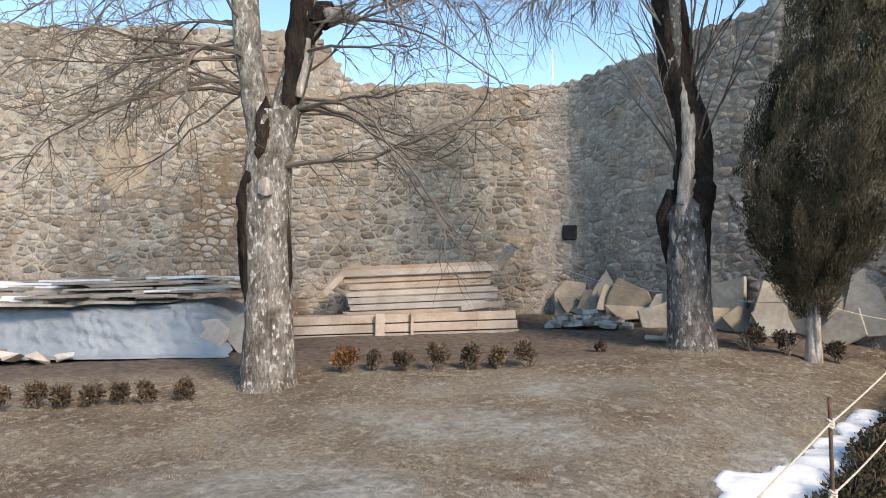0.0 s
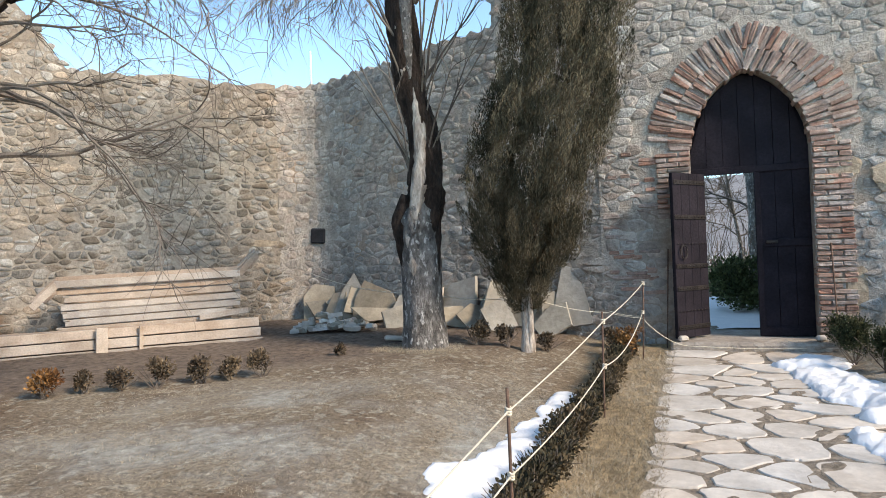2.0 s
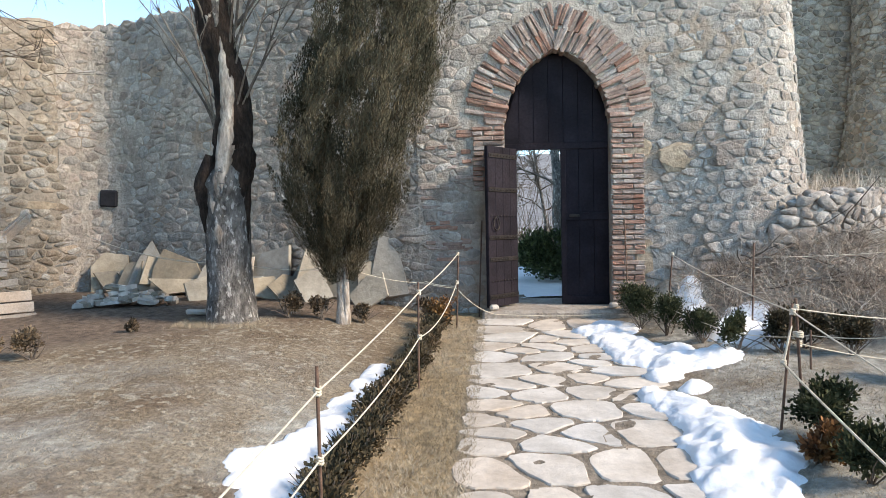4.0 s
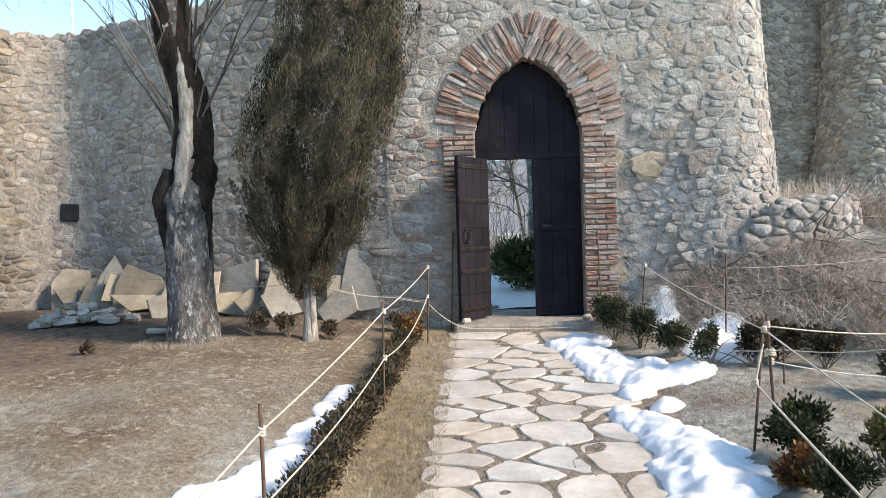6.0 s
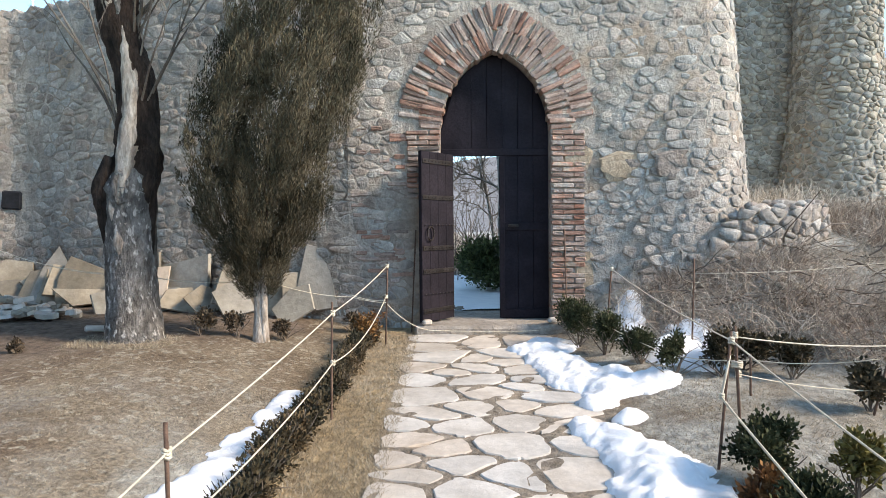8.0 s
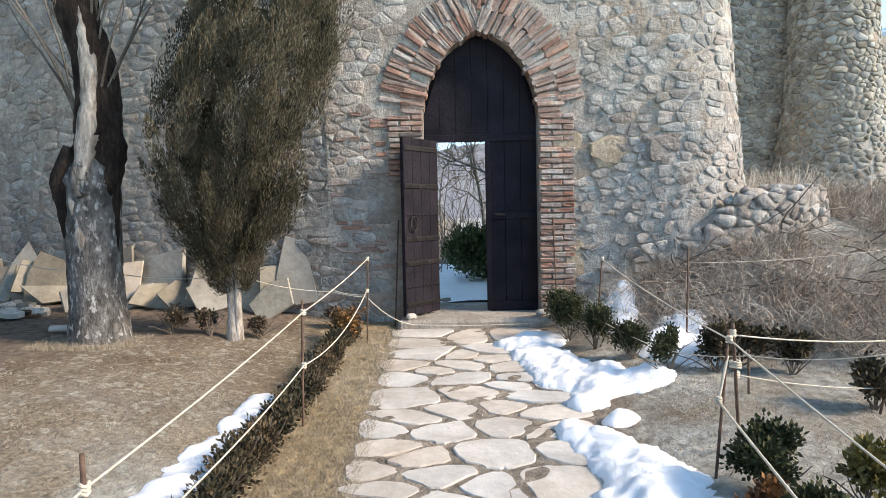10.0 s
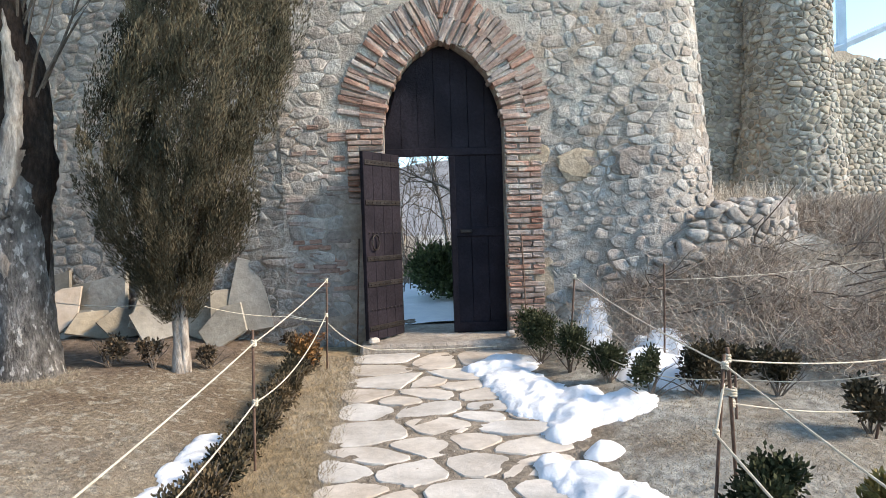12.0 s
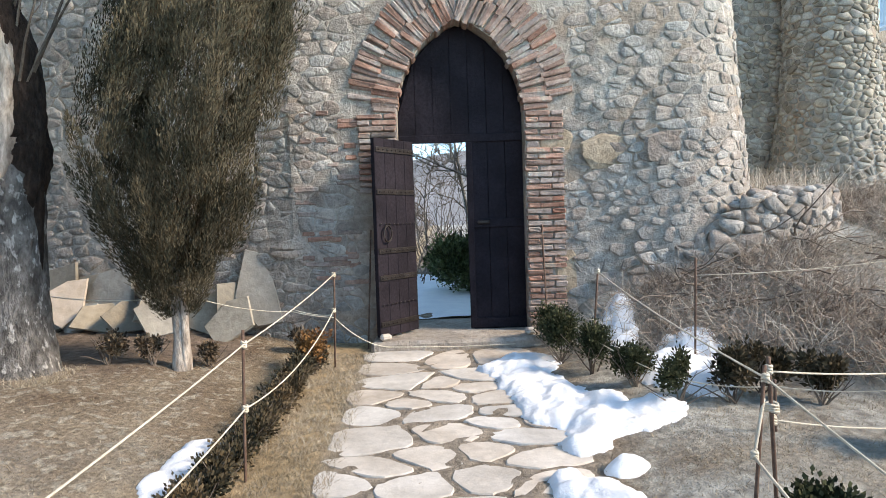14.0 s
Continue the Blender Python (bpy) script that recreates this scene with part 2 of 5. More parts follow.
def vnoise(x, y, scale, seed=0.0):
    """Smooth irregular noise, -1 to 1."""
    x, y = np.asarray(x, float) * scale, np.asarray(y, float) * scale
    ix, iy = np.floor(x), np.floor(y)
    fx, fy = x - ix, y - iy
    fx, fy = fx * fx * (3 - 2 * fx), fy * fy * (3 - 2 * fy)

    def h(a, b):
        v = np.sin(a * 127.1 + b * 311.7 + seed * 17.3) * 43758.5453
        return v - np.floor(v)

    top = h(ix, iy) * (1 - fx) + h(ix + 1, iy) * fx
    low = h(ix, iy + 1) * (1 - fx) + h(ix + 1, iy + 1) * fx
    return (top * (1 - fy) + low * fy) * 2 - 1


def ground_z(x, y):
    """The lie of the land: a path rising to the gate, lawn to its left, a bank to its right, level land outside."""
    x, y = np.asarray(x, float), np.asarray(y, float)
    path = -0.047 + 0.066 * np.clip(y, -6, 8.8)
    lawn = 0.40 + 0.036 * np.clip(y, -6, 9.5)
    k = smooth01(-0.25, -2.1, x)
    z = path * (1 - k) + lawn * k
    z = z + 0.10 * smooth01(1.35, 2.3, x)
    foot = np.clip(8.45 - (x - 1.6) * 1.15, 6.2, 8.6)
    bank = np.clip((y - foot) * 0.30, 0, 1.18) * smooth01(1.55, 2.1, x)
    z = z + bank * (1 - smooth01(30, 60, np.hypot(x, y)))
    z = z + 0.018 * wave(x, y, 2.1) * smooth01(0.0, -0.8, x) + 0.02 * wave(x, y, 3.3, 1.0) * smooth01(1.5, 2.2, x)
    outside = smooth01(8.9, 9.4, y) * smooth01(-2.2, -1.5, -np.abs(x - 0.9))
    z = z * (1 - outside) + 0.57 * outside
    far = smooth01(14, 30, np.hypot(x, y - 3))
    return z * (1 - far) + 0.5 * far


def gz(x, y):
    return float(ground_z(x, y))


# ---- ground ----
def make_ground():
    near_x, near_y = np.arange(-9.0, 7.01, 0.1), np.arange(1.0, 10.01, 0.1)
    steps = np.array([0.4, 0.9, 1.6, 2.6, 4, 6, 9, 14, 22, 35, 60, 110, 200, 400, 800, 1500])
    xs = np.concatenate([-9.0 - steps[::-1], near_x, 7.0 + steps])
    ys = np.concatenate([1.0 - steps[::-1], near_y, 10.0 + steps])
    gx, gy = np.meshgrid(xs, ys)
    z = ground_z(gx, gy)
    rng = np.random.default_rng(5)
    z = z + rng.normal(0, 0.006, z.shape) * (np.hypot(gx, gy - 4) < 12)
    on_path = (gx > -0.02) & (gx < 1.5) & (gy < 8.6)
    z = np.where(on_path, z - 0.004, z)
    nx = len(xs)
    verts = np.stack([gx.ravel(), gy.ravel(), z.ravel()], 1)
    i, j = np.meshgrid(np.arange(nx - 1), np.arange(len(ys) - 1))
    a = (j * nx + i).ravel()
    faces = np.stack([a, a + 1, a + 1 + nx, a + nx], 1)
    me = bpy.data.meshes.new("ground")
    me.from_pydata(verts.tolist(), [], faces.tolist())
    me.polygons.foreach_set("use_smooth", [True] * len(me.polygons))
    # bare soil lies in the trodden strip before the wall and in the path's joints
    gxr, gyr = gx.ravel(), gy.ravel()
    strip = smooth01(0.35, 1.0, (gxr * -0.64 + gyr * 0.77) - 6.2) * (gxr < -1.2)
    soil = np.clip(strip, 0, 1)
    frost = np.clip(smooth01(1.45, 1.8, gxr) * (0.66 + 0.55 * vnoise(gxr, gyr, 2.6, 3.0)), 0, 0.9)
    rime = smooth01(-4.2, -2.6, gxr) * (1 - smooth01(-0.9, -0.7, gxr)) * (1 - smooth01(4.6, 6.6, gyr)) * (0.34 + 0.5 * vnoise(gxr, gyr, 2.2, 6.0) + 0.3 * vnoise(gxr, gyr, 6.0, 1.0))
    frost = np.maximum(frost, np.clip(rime, 0, 0.75))
    joint = on_path.ravel().astype(float)
    dry = smooth01(-1.0, -0.35, gxr) * (1 - smooth01(0.0, 0.15, gxr))
    for key, values in (("soil", soil), ("joint", joint), ("straw", dry), ("frost", frost)):
        me.attributes.new(key, "FLOAT", "POINT").data.foreach_set("value", values)
    m = mat("winter_lawn", (0.16, 0.115, 0.077), (0.28, 0.23, 0.165), 1.3, 0.95, 1.0, 34, 0.55, depth=0.035, spots=((0.33, 0.29, 0.225), 13.0, 0.55))
    n, k = m.node_tree.nodes, m.node_tree.links
    bsdf = n["Principled BSDF"]
    colour = bsdf.inputs["Base Color"].links[0].from_socket
    for key, c in (("soil", (0.17, 0.13, 0.10)), ("straw", (0.34, 0.255, 0.15)), ("frost", (0.40, 0.395, 0.355)), ("joint", (0.27, 0.225, 0.175))):
        at = n.new("ShaderNodeAttribute")
        at.attribute_name = key
        fac = at.outputs["Fac"]
        patch = n.new("ShaderNodeTexNoise")
        patch.inputs["Scale"].default_value, patch.inputs["Detail"].default_value = 14, 6
        k.new(n["Geometry"].outputs["Position"], patch.inputs["Vector"])
        sub = n.new("ShaderNodeMapRange")
        sub.inputs["From Min"].default_value, sub.inputs["From Max"].default_value = 0.3, 0.7
        sub.inputs["To Min"].default_value, sub.inputs["To Max"].default_value = 0.55, 1.45
        k.new(patch.outputs["Fac"], sub.inputs["Value"])
        shade = n.new("ShaderNodeVectorMath")
        shade.operation = "SCALE"
        shade.inputs[0].default_value = c
        k.new(sub.outputs[0], shade.inputs["Scale"])
        lay = n.new("ShaderNodeMix")
        lay.data_type = "RGBA"
        k.new(fac, lay.inputs["Factor"])
        k.new(colour, lay.inputs["A"])
        k.new(shade.outputs[0], lay.inputs["B"])
        colour = lay.outputs["Result"]
    k.new(colour, bsdf.inputs["Base Color"])
    me.materials.append(m)
    tagged(new("ground", me), "winter lawn of short brown grass with bare soil", "ground", kind="structure")


make_ground()


# ---- walls ----
def catmull(points, step):
    """Points along a polyline, evenly spaced."""
    out = []
    for a, b in zip(points[:-1], points[1:]):
        a, b = Vector(a), Vector(b)
        n = max(1, round((b - a).length / step))
        out += [a.lerp(b, i / n) for i in range(n)]
    return out + [Vector(points[-1])]


class Front:
    """A wall's face: a plan line seen with the outside on its right hand when walked, with a batter."""

    def __init__(self, line, batter=0.0, ramp=0.0):
        self.p = [Vector((x, y, 0)) for x, y in line]
        self.batter, self.ramp = batter, ramp
        self.s = [0.0]
        for a, b in zip(self.p[:-1], self.p[1:]):
            self.s.append(self.s[-1] + (b - a).length)
        self.tan = [(self.p[min(i + 1, len(self.p) - 1)] - self.p[max(i - 1, 0)]).normalized() for i in range(len(self.p))]

    def at(self, s, z):
        i = 0
        while i < len(self.s) - 2 and self.s[i + 1] < s:
            i += 1
        f = (s - self.s[i]) / (self.s[i + 1] - self.s[i])
        d = self.tan[i].lerp(self.tan[i + 1], max(0, min(1, f))).normalized()
        out = Vector((d.y, -d.x, 0))
        p = self.p[i].lerp(self.p[i + 1], f)
        b = self.batter * max(0.0, 5.0 - z) ** 1.35 * (float(smooth01(0.0, self.ramp, s)) if self.ramp else 1.0)
        return p + out * b + Vector((0, 0, z)), out, d


def wall_body(name, front, top, thick, material, label, low=-0.6, parent=None, rough=0.010, rise=0.2):
    """A solid wall behind a face, with an uneven top."""
    rng = random.Random(name)
    geo = Geo()
    rows = []
    cols = np.linspace(0, front.s[-1], max(2, round(front.s[-1] / rise) + 1))
    hz = 22
    for s in cols:
        t = top(s) + rng.uniform(-0.05, 0.05)
        col = []
        for i in range(hz + 1):
            z = low + (t - low) * i / hz
            p, out, d = front.at(s, z)
            col.append(p + out * rng.uniform(-rough, rough))
        p, out, d = front.at(s, t)
        col.append(p - out * thick * 0.5 + Vector((0, 0, rng.uniform(0.0, 0.06))))
        col.append(p - out * thick + Vector((0, 0, -0.04)))
        q, out, d = front.at(s, low)
        col.append(Vector((p.x, p.y, low)) - out * thick)
        rows.append(col)
    k = len(rows[0])
    verts = [tuple(v) for col in rows for v in col]
    faces = [(i * k + j, (i + 1) * k + j, (i + 1) * k + (j + 1) % k, i * k + (j + 1) % k) for i in range(len(rows) - 1) for j in range(k)]
    faces += [tuple(range(k)), tuple(range((len(rows) - 1) * k, len(rows) * k))[::-1]]
    geo.add(verts, faces)
    ob = part(name, geo, material)
    return tagged(ob, label, "wall", kind="structure")


def clip_poly(poly, n, c):
    """The part of a polygon where n.p <= c."""
    out = []
    for i, p in enumerate(poly):
        q = poly[(i + 1) % len(poly)]
        dp, dq = n[0] * p[0] + n[1] * p[1] - c, n[0] * q[0] + n[1] * q[1] - c
        if dp <= 0:
            out.append(p)
        if dp * dq < 0:
            t = dp / (dp - dq)
            out.append((p[0] + t * (q[0] - p[0]), p[1] + t * (q[1] - p[1])))
    return out


def rubble(front, s0, s1, z0, top, w, h, rng, skip=None, gap=0.02, deep=0.03, keep=None, drop=0.05, round_off=0.17):
    """Uncoursed stones fitted over a wall's face: cells of uneven size, drawn in by the mortar's width and bulging; those that keep() picks come back as a list."""
    k = w / h
    pts, rows, z = [], {}, z0
    while z < 9:
        hh = h * rng.uniform(0.6, 1.4)
        s = s0 - rng.uniform(0, w)
        while s < s1 + w:
            pts.append((s + rng.gauss(0, 0.10) * w, (z + rng.gauss(0, 0.24) * h) * k, (rng.random() ** 2 * 0.65 * w) ** 2))
            s += w * rng.choice((0.4, 0.6, 0.8, 1.0, 1.3, 1.9))
        z += hh
        if z > max(top(s0), top(s1), top((s0 + s1) / 2)) + h:
            break
    for i, p in enumerate(pts):
        rows.setdefault((math.floor(p[0] / w), math.floor(p[1] / w)), []).append(i)
    geo, picked = Geo(), []
    for i, (cs, cv, cw) in enumerate(pts):
        zc = cv / k
        if not (s0 <= cs <= s1) or zc < z0 or zc + 0.3 * h > top(cs) or rng.random() < drop:
            continue
        p0, out, d = front.at(cs, zc)
        if skip and skip(p0, w, h):
            continue
        poly = [(cs - 1.5 * w, cv - 1.3 * w), (cs + 1.5 * w, cv - 1.3 * w), (cs + 1.5 * w, cv + 1.3 * w), (cs - 1.5 * w, cv + 1.3 * w)]
        bi, bj = math.floor(cs / w), math.floor(cv / w)
        g = gap * rng.uniform(0.4, 1.7)
        for a in (-2, -1, 0, 1, 2):
            for b in (-2, -1, 0, 1, 2):
                for j in rows.get((bi + a, bj + b), ()):
                    if j == i or len(poly) < 3:
                        continue
                    q = pts[j]
                    n = (q[0] - cs, q[1] - cv)
                    ln = math.hypot(*n)
                    if ln < 1e-5:
                        continue
                    n = (n[0] / ln, n[1] / ln)
                    c = (q[0] ** 2 + q[1] ** 2 - cs ** 2 - cv ** 2 + cw - q[2]) / (2 * ln)
                    poly = clip_poly(poly, n, c - 0.5 * g * math.hypot(n[0], n[1] * k))
        if len(poly) < 3:
            continue
        poly = [(x - cs, y / k - zc) for x, y in poly]
        poly = [(x, min(y, top(cs) + 0.05 - zc)) for x, y in poly]
        size = max(abs(x) for x, y in poly)
        if size < 0.03:
            continue
        nxt = []
        for m, p in enumerate(poly):
            q = poly[(m + 1) % len(poly)]
            f = round_off * rng.uniform(0.75, 1.2)
            if math.hypot(q[0] - p[0], q[1] - p[1]) < 0.025:
                nxt.append(((p[0] + q[0]) / 2, (p[1] + q[1]) / 2))
            else:
                nxt += [(p[0] + (q[0] - p[0]) * f, p[1] + (q[1] - p[1]) * f), (q[0] + (p[0] - q[0]) * f, q[1] + (p[1] - q[1]) * f)]
        poly = [(x * rng.uniform(0.92, 1.05), y * rng.uniform(0.92, 1.05)) for x, y in nxt]
        n = len(poly)
        if n < 4:
            continue
        mx, my = sum(p[0] for p in poly) / n, sum(p[1] for p in poly) / n
        dd = deep * rng.uniform(0.35, 1.5)
        tx, ty = rng.uniform(-0.25, 0.25) * dd / size, rng.uniform(-0.25, 0.25) * dd / h
        verts = []
        for r, e in ((1.0, -0.5), (0.96, 0.55), (0.82, 0.95)):
            verts += [(mx + (x - mx) * r, my + (y - my) * r, e * dd + (tx * x + ty * y if e > 0 else 0)) for x, y in poly]
        verts.append((mx, my, dd * rng.uniform(0.9, 1.05)))
        faces = [(r * n + m, r * n + (m + 1) % n, (r + 1) * n + (m + 1) % n, (r + 1) * n + m) for r in range(2) for m in range(n)]
        faces += [(2 * n + m, 2 * n + (m + 1) % n, 3 * n) for m in range(n)]
        if keep and keep(p0) and len(picked) < 295:
            own = Geo()
            own.add([(x, -e, y) for x, y, e in verts], faces)
            picked.append((p0, d, own))
        else:
            up = Vector((0, 0, 1))
            geo.add([tuple(p0 + d * x + up * y + out * e) for x, y, e in verts], faces)
    return geo, picked


# the gate's arch: half width, sill, springing and apex
GX, GY, HALF, SILL, SPRING, APEX = 0.890, 8.85, 0.61, 0.60, 2.72, 3.61


def arch_half(z):
    """Half the opening's width at a height."""
    if z <= SPRING:
        return HALF
    rise = APEX - SPRING
    r = (HALF * HALF + rise * rise) / (2 * HALF)
    k = r * r - (z - SPRING) ** 2
    return max(0.0, math.sqrt(max(k, 0)) - (r - HALF))


def in_ring(p, ring):
    """Whether a place on the gate wall lies in the opening or within ring of it."""
    if abs(p.y - GY) > 0.25:
        return False
    x, z = abs(p.x - GX), p.z
    if z <= SPRING:
        return x < HALF + ring and z > 0
    rise = APEX - SPRING
    r = (HALF * HALF + rise * rise) / (2 * HALF)
    return math.hypot(x + r - HALF, z - SPRING) < r + ring * 1.28


STONE_MESH_RNG = random.Random(3)
LEFT = Front([(p.x, p.y) for p in catmull([(-14.6, 0.35), (-5.80, 9.664)], 0.4)])
SIDE = Front([(p.x, p.y) for p in catmull([(-5.80, 9.664), (-5.64, 9.825), (-5.47, 9.955), (-5.28, 10.02), (-5.08, 9.995), (-4.85, 9.92), (-4.3, 9.70), (-3.3, 9.38), (-2.0, 9.07), (-0.75, 8.86)], 0.3)])
round_corner = [(3.05 + 0.62 * math.sin(a), 9.47 - 0.62 * math.cos(a)) for a in np.linspace(0, math.pi / 2, 9)]
TOWER = Front([(1.75, 8.85), (2.4, 8.85)] + round_corner + [(3.67, 11.0), (3.67, 15.0)], batter=0.046, ramp=1.5)


def left_top(s):
    drop = 9.42
    return 5.25 + 0.02 * math.sin(s * 1.9) if s < drop else (5.25 - 1.55 * (s - drop) if s < drop + 0.53 else 4.43 + 0.015 * math.sin(s * 3))


def side_top(s):
    step = SIDE.s[-1] - 1.35
    return 4.44 + 0.035 * s + 0.02 * math.sin(s * 2.3) if s < step else 6.6


def tower_top(s):
    return 7.2


wall_left = wall_body("wall_left", LEFT, left_top, 1.0, M_MORTAR_SUN, "tall sunlit rubble stone fortress wall", rise=0.15)
wall_side = wall_body("wall_side", SIDE, side_top, 1.0, M_MORTAR, "shaded grey rubble stone fortress wall", rise=0.08)
wall_tower = wall_body("wall_tower", TOWER, tower_top, 0.9, M_MORTAR, "rounded rubble stone end of the gate wall", rise=0.12)


def gate_wall():
    """The wall round the pointed opening, from the side wall to the tower."""
    x0, x1, top, low = -0.75, 1.75, 6.6, -0.6
    zs = [low, SILL] + list(np.linspace(SILL + 0.3, SPRING, 6)) + list(np.linspace(SPRING, APEX, 16)[1:])
    geo = Geo()
    for side in (-1, 1):
        edge = x0 if side < 0 else x1
        verts = []
        for z in zs:
            inner = GX + side * arch_half(z)
            verts += [(edge, GY, z), (inner, GY, z), (inner, GY + 1.0, z), (edge, GY + 1.0, z)]
        faces = [(i * 4 + j, i * 4 + (j + 1) % 4, i * 4 + 4 + (j + 1) % 4, i * 4 + 4 + j) for i in range(len(zs) - 1) for j in range(4)]
        geo.add(verts, faces)
    geo.box(Matrix.Translation(((x0 + x1) / 2, GY + 0.5, (APEX + top) / 2)), x1 - x0, 1.0, top - APEX, 0.0005)
    me = geo.mesh("wall_gate", M_MORTAR)
    return tagged(new("wall_gate", me), "grey rubble stone wall with a pointed gateway", "wall", kind="structure")


wall_gate = gate_wall()
GATE = Front([(-0.75, 8.85), (1.75, 8.85)])


# ---- the walls' stones ----
def bed_stones():
    rng = random.Random(11)
    left, _ = rubble(LEFT, 2.4, LEFT.s[-1], 0.55, left_top, 0.145, 0.088, rng, gap=0.017, deep=0.013, drop=0.14)
    tagged(part("stones", left, M_STONE_SUN, wall_left, smooth=True), kind="stuff")
    side, _ = rubble(SIDE, 0.0, SIDE.s[-1], 0.5, side_top, 0.165, 0.098, rng, gap=0.012, deep=0.009, drop=0.08, skip=lambda p, w, h: abs(p.x + 5.2) < 0.2 and abs(p.z - 2.02) < 0.16)
    tagged(part("stones", side, M_STONE, wall_side, smooth=True), kind="stuff")
    gate, near1 = rubble(GATE, 0.0, 2.5, 0.45, lambda s: 6.5, 0.165, 0.096, rng, skip=lambda p, w, h: in_ring(p, 0.46 if p.z > 2.4 else 0.36), gap=0.010, deep=0.0085,
                         drop=0.06, keep=lambda p: p.z < 3.9)
    tagged(part("stones", gate, M_STONE, wall_gate, smooth=True), kind="stuff")
    tower, near2 = rubble(TOWER, 0.0, TOWER.s[-1] - 2.5, 0.5, lambda s: 5.9, 0.170, 0.100, rng, gap=0.010, deep=0.0075, drop=0.08, skip=lambda p, w, h: in_ring(p, 0.46 if p.z > 2.4 else 0.36),
                          keep=lambda p: 0.6 < p.z < 3.4 and p.x < 3.2)
    tagged(part("stones", tower, M_STONE, wall_tower, smooth=True), kind="stuff")
    for wall, rows in ((wall_gate, near1), (wall_tower, near2)):
        for p, d, own in rows:
            ob = new("stone", own.mesh("stone", M_STONE, True))
            ob.parent = wall
            ob.matrix_basis = Matrix.Translation(p) @ pose(0, 0, 0, 0, 0, math.degrees(math.atan2(d.y, d.x)))
    # larger faced blocks and remnants of plaster
    for wall, front, s, z, w, h, m, name in (
            (wall_tower, TOWER, 0.57, 2.29, 0.66, 0.33, M_PLASTER, "plaster_patch"), (wall_tower, TOWER, 1.05, 2.30, 0.42, 0.30, M_STONE, "block"),
            (wall_tower, TOWER, 0.05, 2.42, 0.36, 0.30, M_PLASTER, "plaster_patch"), (wall_tower, TOWER, 0.14, 1.12, 0.30, 0.55, M_PLASTER, "plaster_patch"),
            (wall_left, LEFT, 6.5, 3.2, 0.85, 1.1, M_PLASTER, "plaster_patch"), (wall_left, LEFT, 12.55, 1.95, 0.5, 0.12, M_PLASTER, "block"),
            (wall_left, LEFT, 11.4, 1.88, 0.55, 0.16, M_STONE_SUN, "block")):
        g = Geo()
        p, out, d = front.at(s, z)
        lump(g, p, d, Vector((0, 0, 1)), out, w, h, 0.016, rng)
        part(name, g, m, wall)
    # a hole in the wall: a solid box with the hole's shade as its colour
    g = Geo()
    p, out, d = SIDE.at(0.62, 2.05)
    g.box(Matrix.Translation(p) @ pose(0, 0, 0, 0, 4, math.degrees(math.atan2(d.y, d.x))), 0.24, 0.12, 0.24, 0.02)
    part("painted_hole", g, M_HOLE, wall_side, "square hole in the masonry, drawn as a near-black block")


bed_stones()


# ---- bricks round the gate ----
def brick_mesh(w, h, rng):
    g = Geo()
    g.box(Matrix.Identity(4), w, 0.20, h, 0.008)
    me = g.mesh("brick", M_BRICK)
    for v in me.vertices:
        v.co += Vector((rng.uniform(-1, 1) * 0.006, rng.uniform(-1, 1) * 0.008, rng.uniform(-1, 1) * 0.004))
    return me


def lay_bricks():
    rng = random.Random(21)
    full = [brick_mesh(0.235, 0.046, rng) for _ in range(8)]
    half = [brick_mesh(0.115, 0.046, rng) for _ in range(6)]
    wedge = [brick_mesh(rng.uniform(0.21, 0.30), 0.0495, rng) for _ in range(12)]

    def lay(me, x, z, tilt=0.0, proud=0.028):
        ob = new("brick", me)
        ob.parent = wall_gate
        ob.matrix_basis = pose(x, GY + 0.10 - proud - rng.uniform(0, 0.016), z, 0, tilt + rng.uniform(-1.2, 1.2), 0)

    for side, low in ((1, SILL), (-1, 1.96)):
        z, row = low + 0.035, 0
        while z < SPRING:
            edge = GX + side * (HALF + 0.004)
            a, b = (full, half) if row % 2 else (half, full)
            wa, wb = (0.235, 0.115) if row % 2 else (0.115, 0.235)
            lay(rng.choice(a), edge + side * (wa / 2 + rng.uniform(-0.008, 0.012)), z)
            if rng.random() < 0.94:
                lay(rng.choice(b), edge + side * (wa + 0.014 + wb / 2 + rng.uniform(-0.006, 0.01)), z)
            z += 0.0585
            row += 1
    rise = APEX - SPRING
    r = (HALF * HALF + rise * rise) / (2 * HALF)
    for z in np.arange(1.0, 2.75, 0.06):
        x = GX - HALF - 0.42 - rng.uniform(0, 0.1)
        while x > -0.62:
            if rng.random() < 0.42 + 0.2 * math.sin(x * 5 + z * 3):
                lay(rng.choice(full if rng.random() < 0.4 else half), x, z + rng.uniform(-0.012, 0.012), rng.uniform(-3, 3), 0.008)
            x -= rng.uniform(0.14, 0.26)
    for side in (-1, 1):
        for ring, r0 in enumerate((r + 0.118, r + 0.350)):
            last = math.acos((r - HALF) / r0)
            n = round(last * (r0 - 0.03) / 0.0535)
            for i in range(n):
                a = last * (i + 0.5) / n
                if ring and i < 2 or (side < 0 and rng.random() < 0.05):
                    continue
                x = GX + side * (r0 * math.cos(a) - (r - HALF))
                z = SPRING + r0 * math.sin(a)
                lay(rng.choice(wedge), x + rng.gauss(0, 0.012), z + rng.gauss(0, 0.012), -side * math.degrees(a) + rng.gauss(0, 2.2), 0.028 if side > 0 else rng.uniform(0.006, 0.024))


lay_bricks()


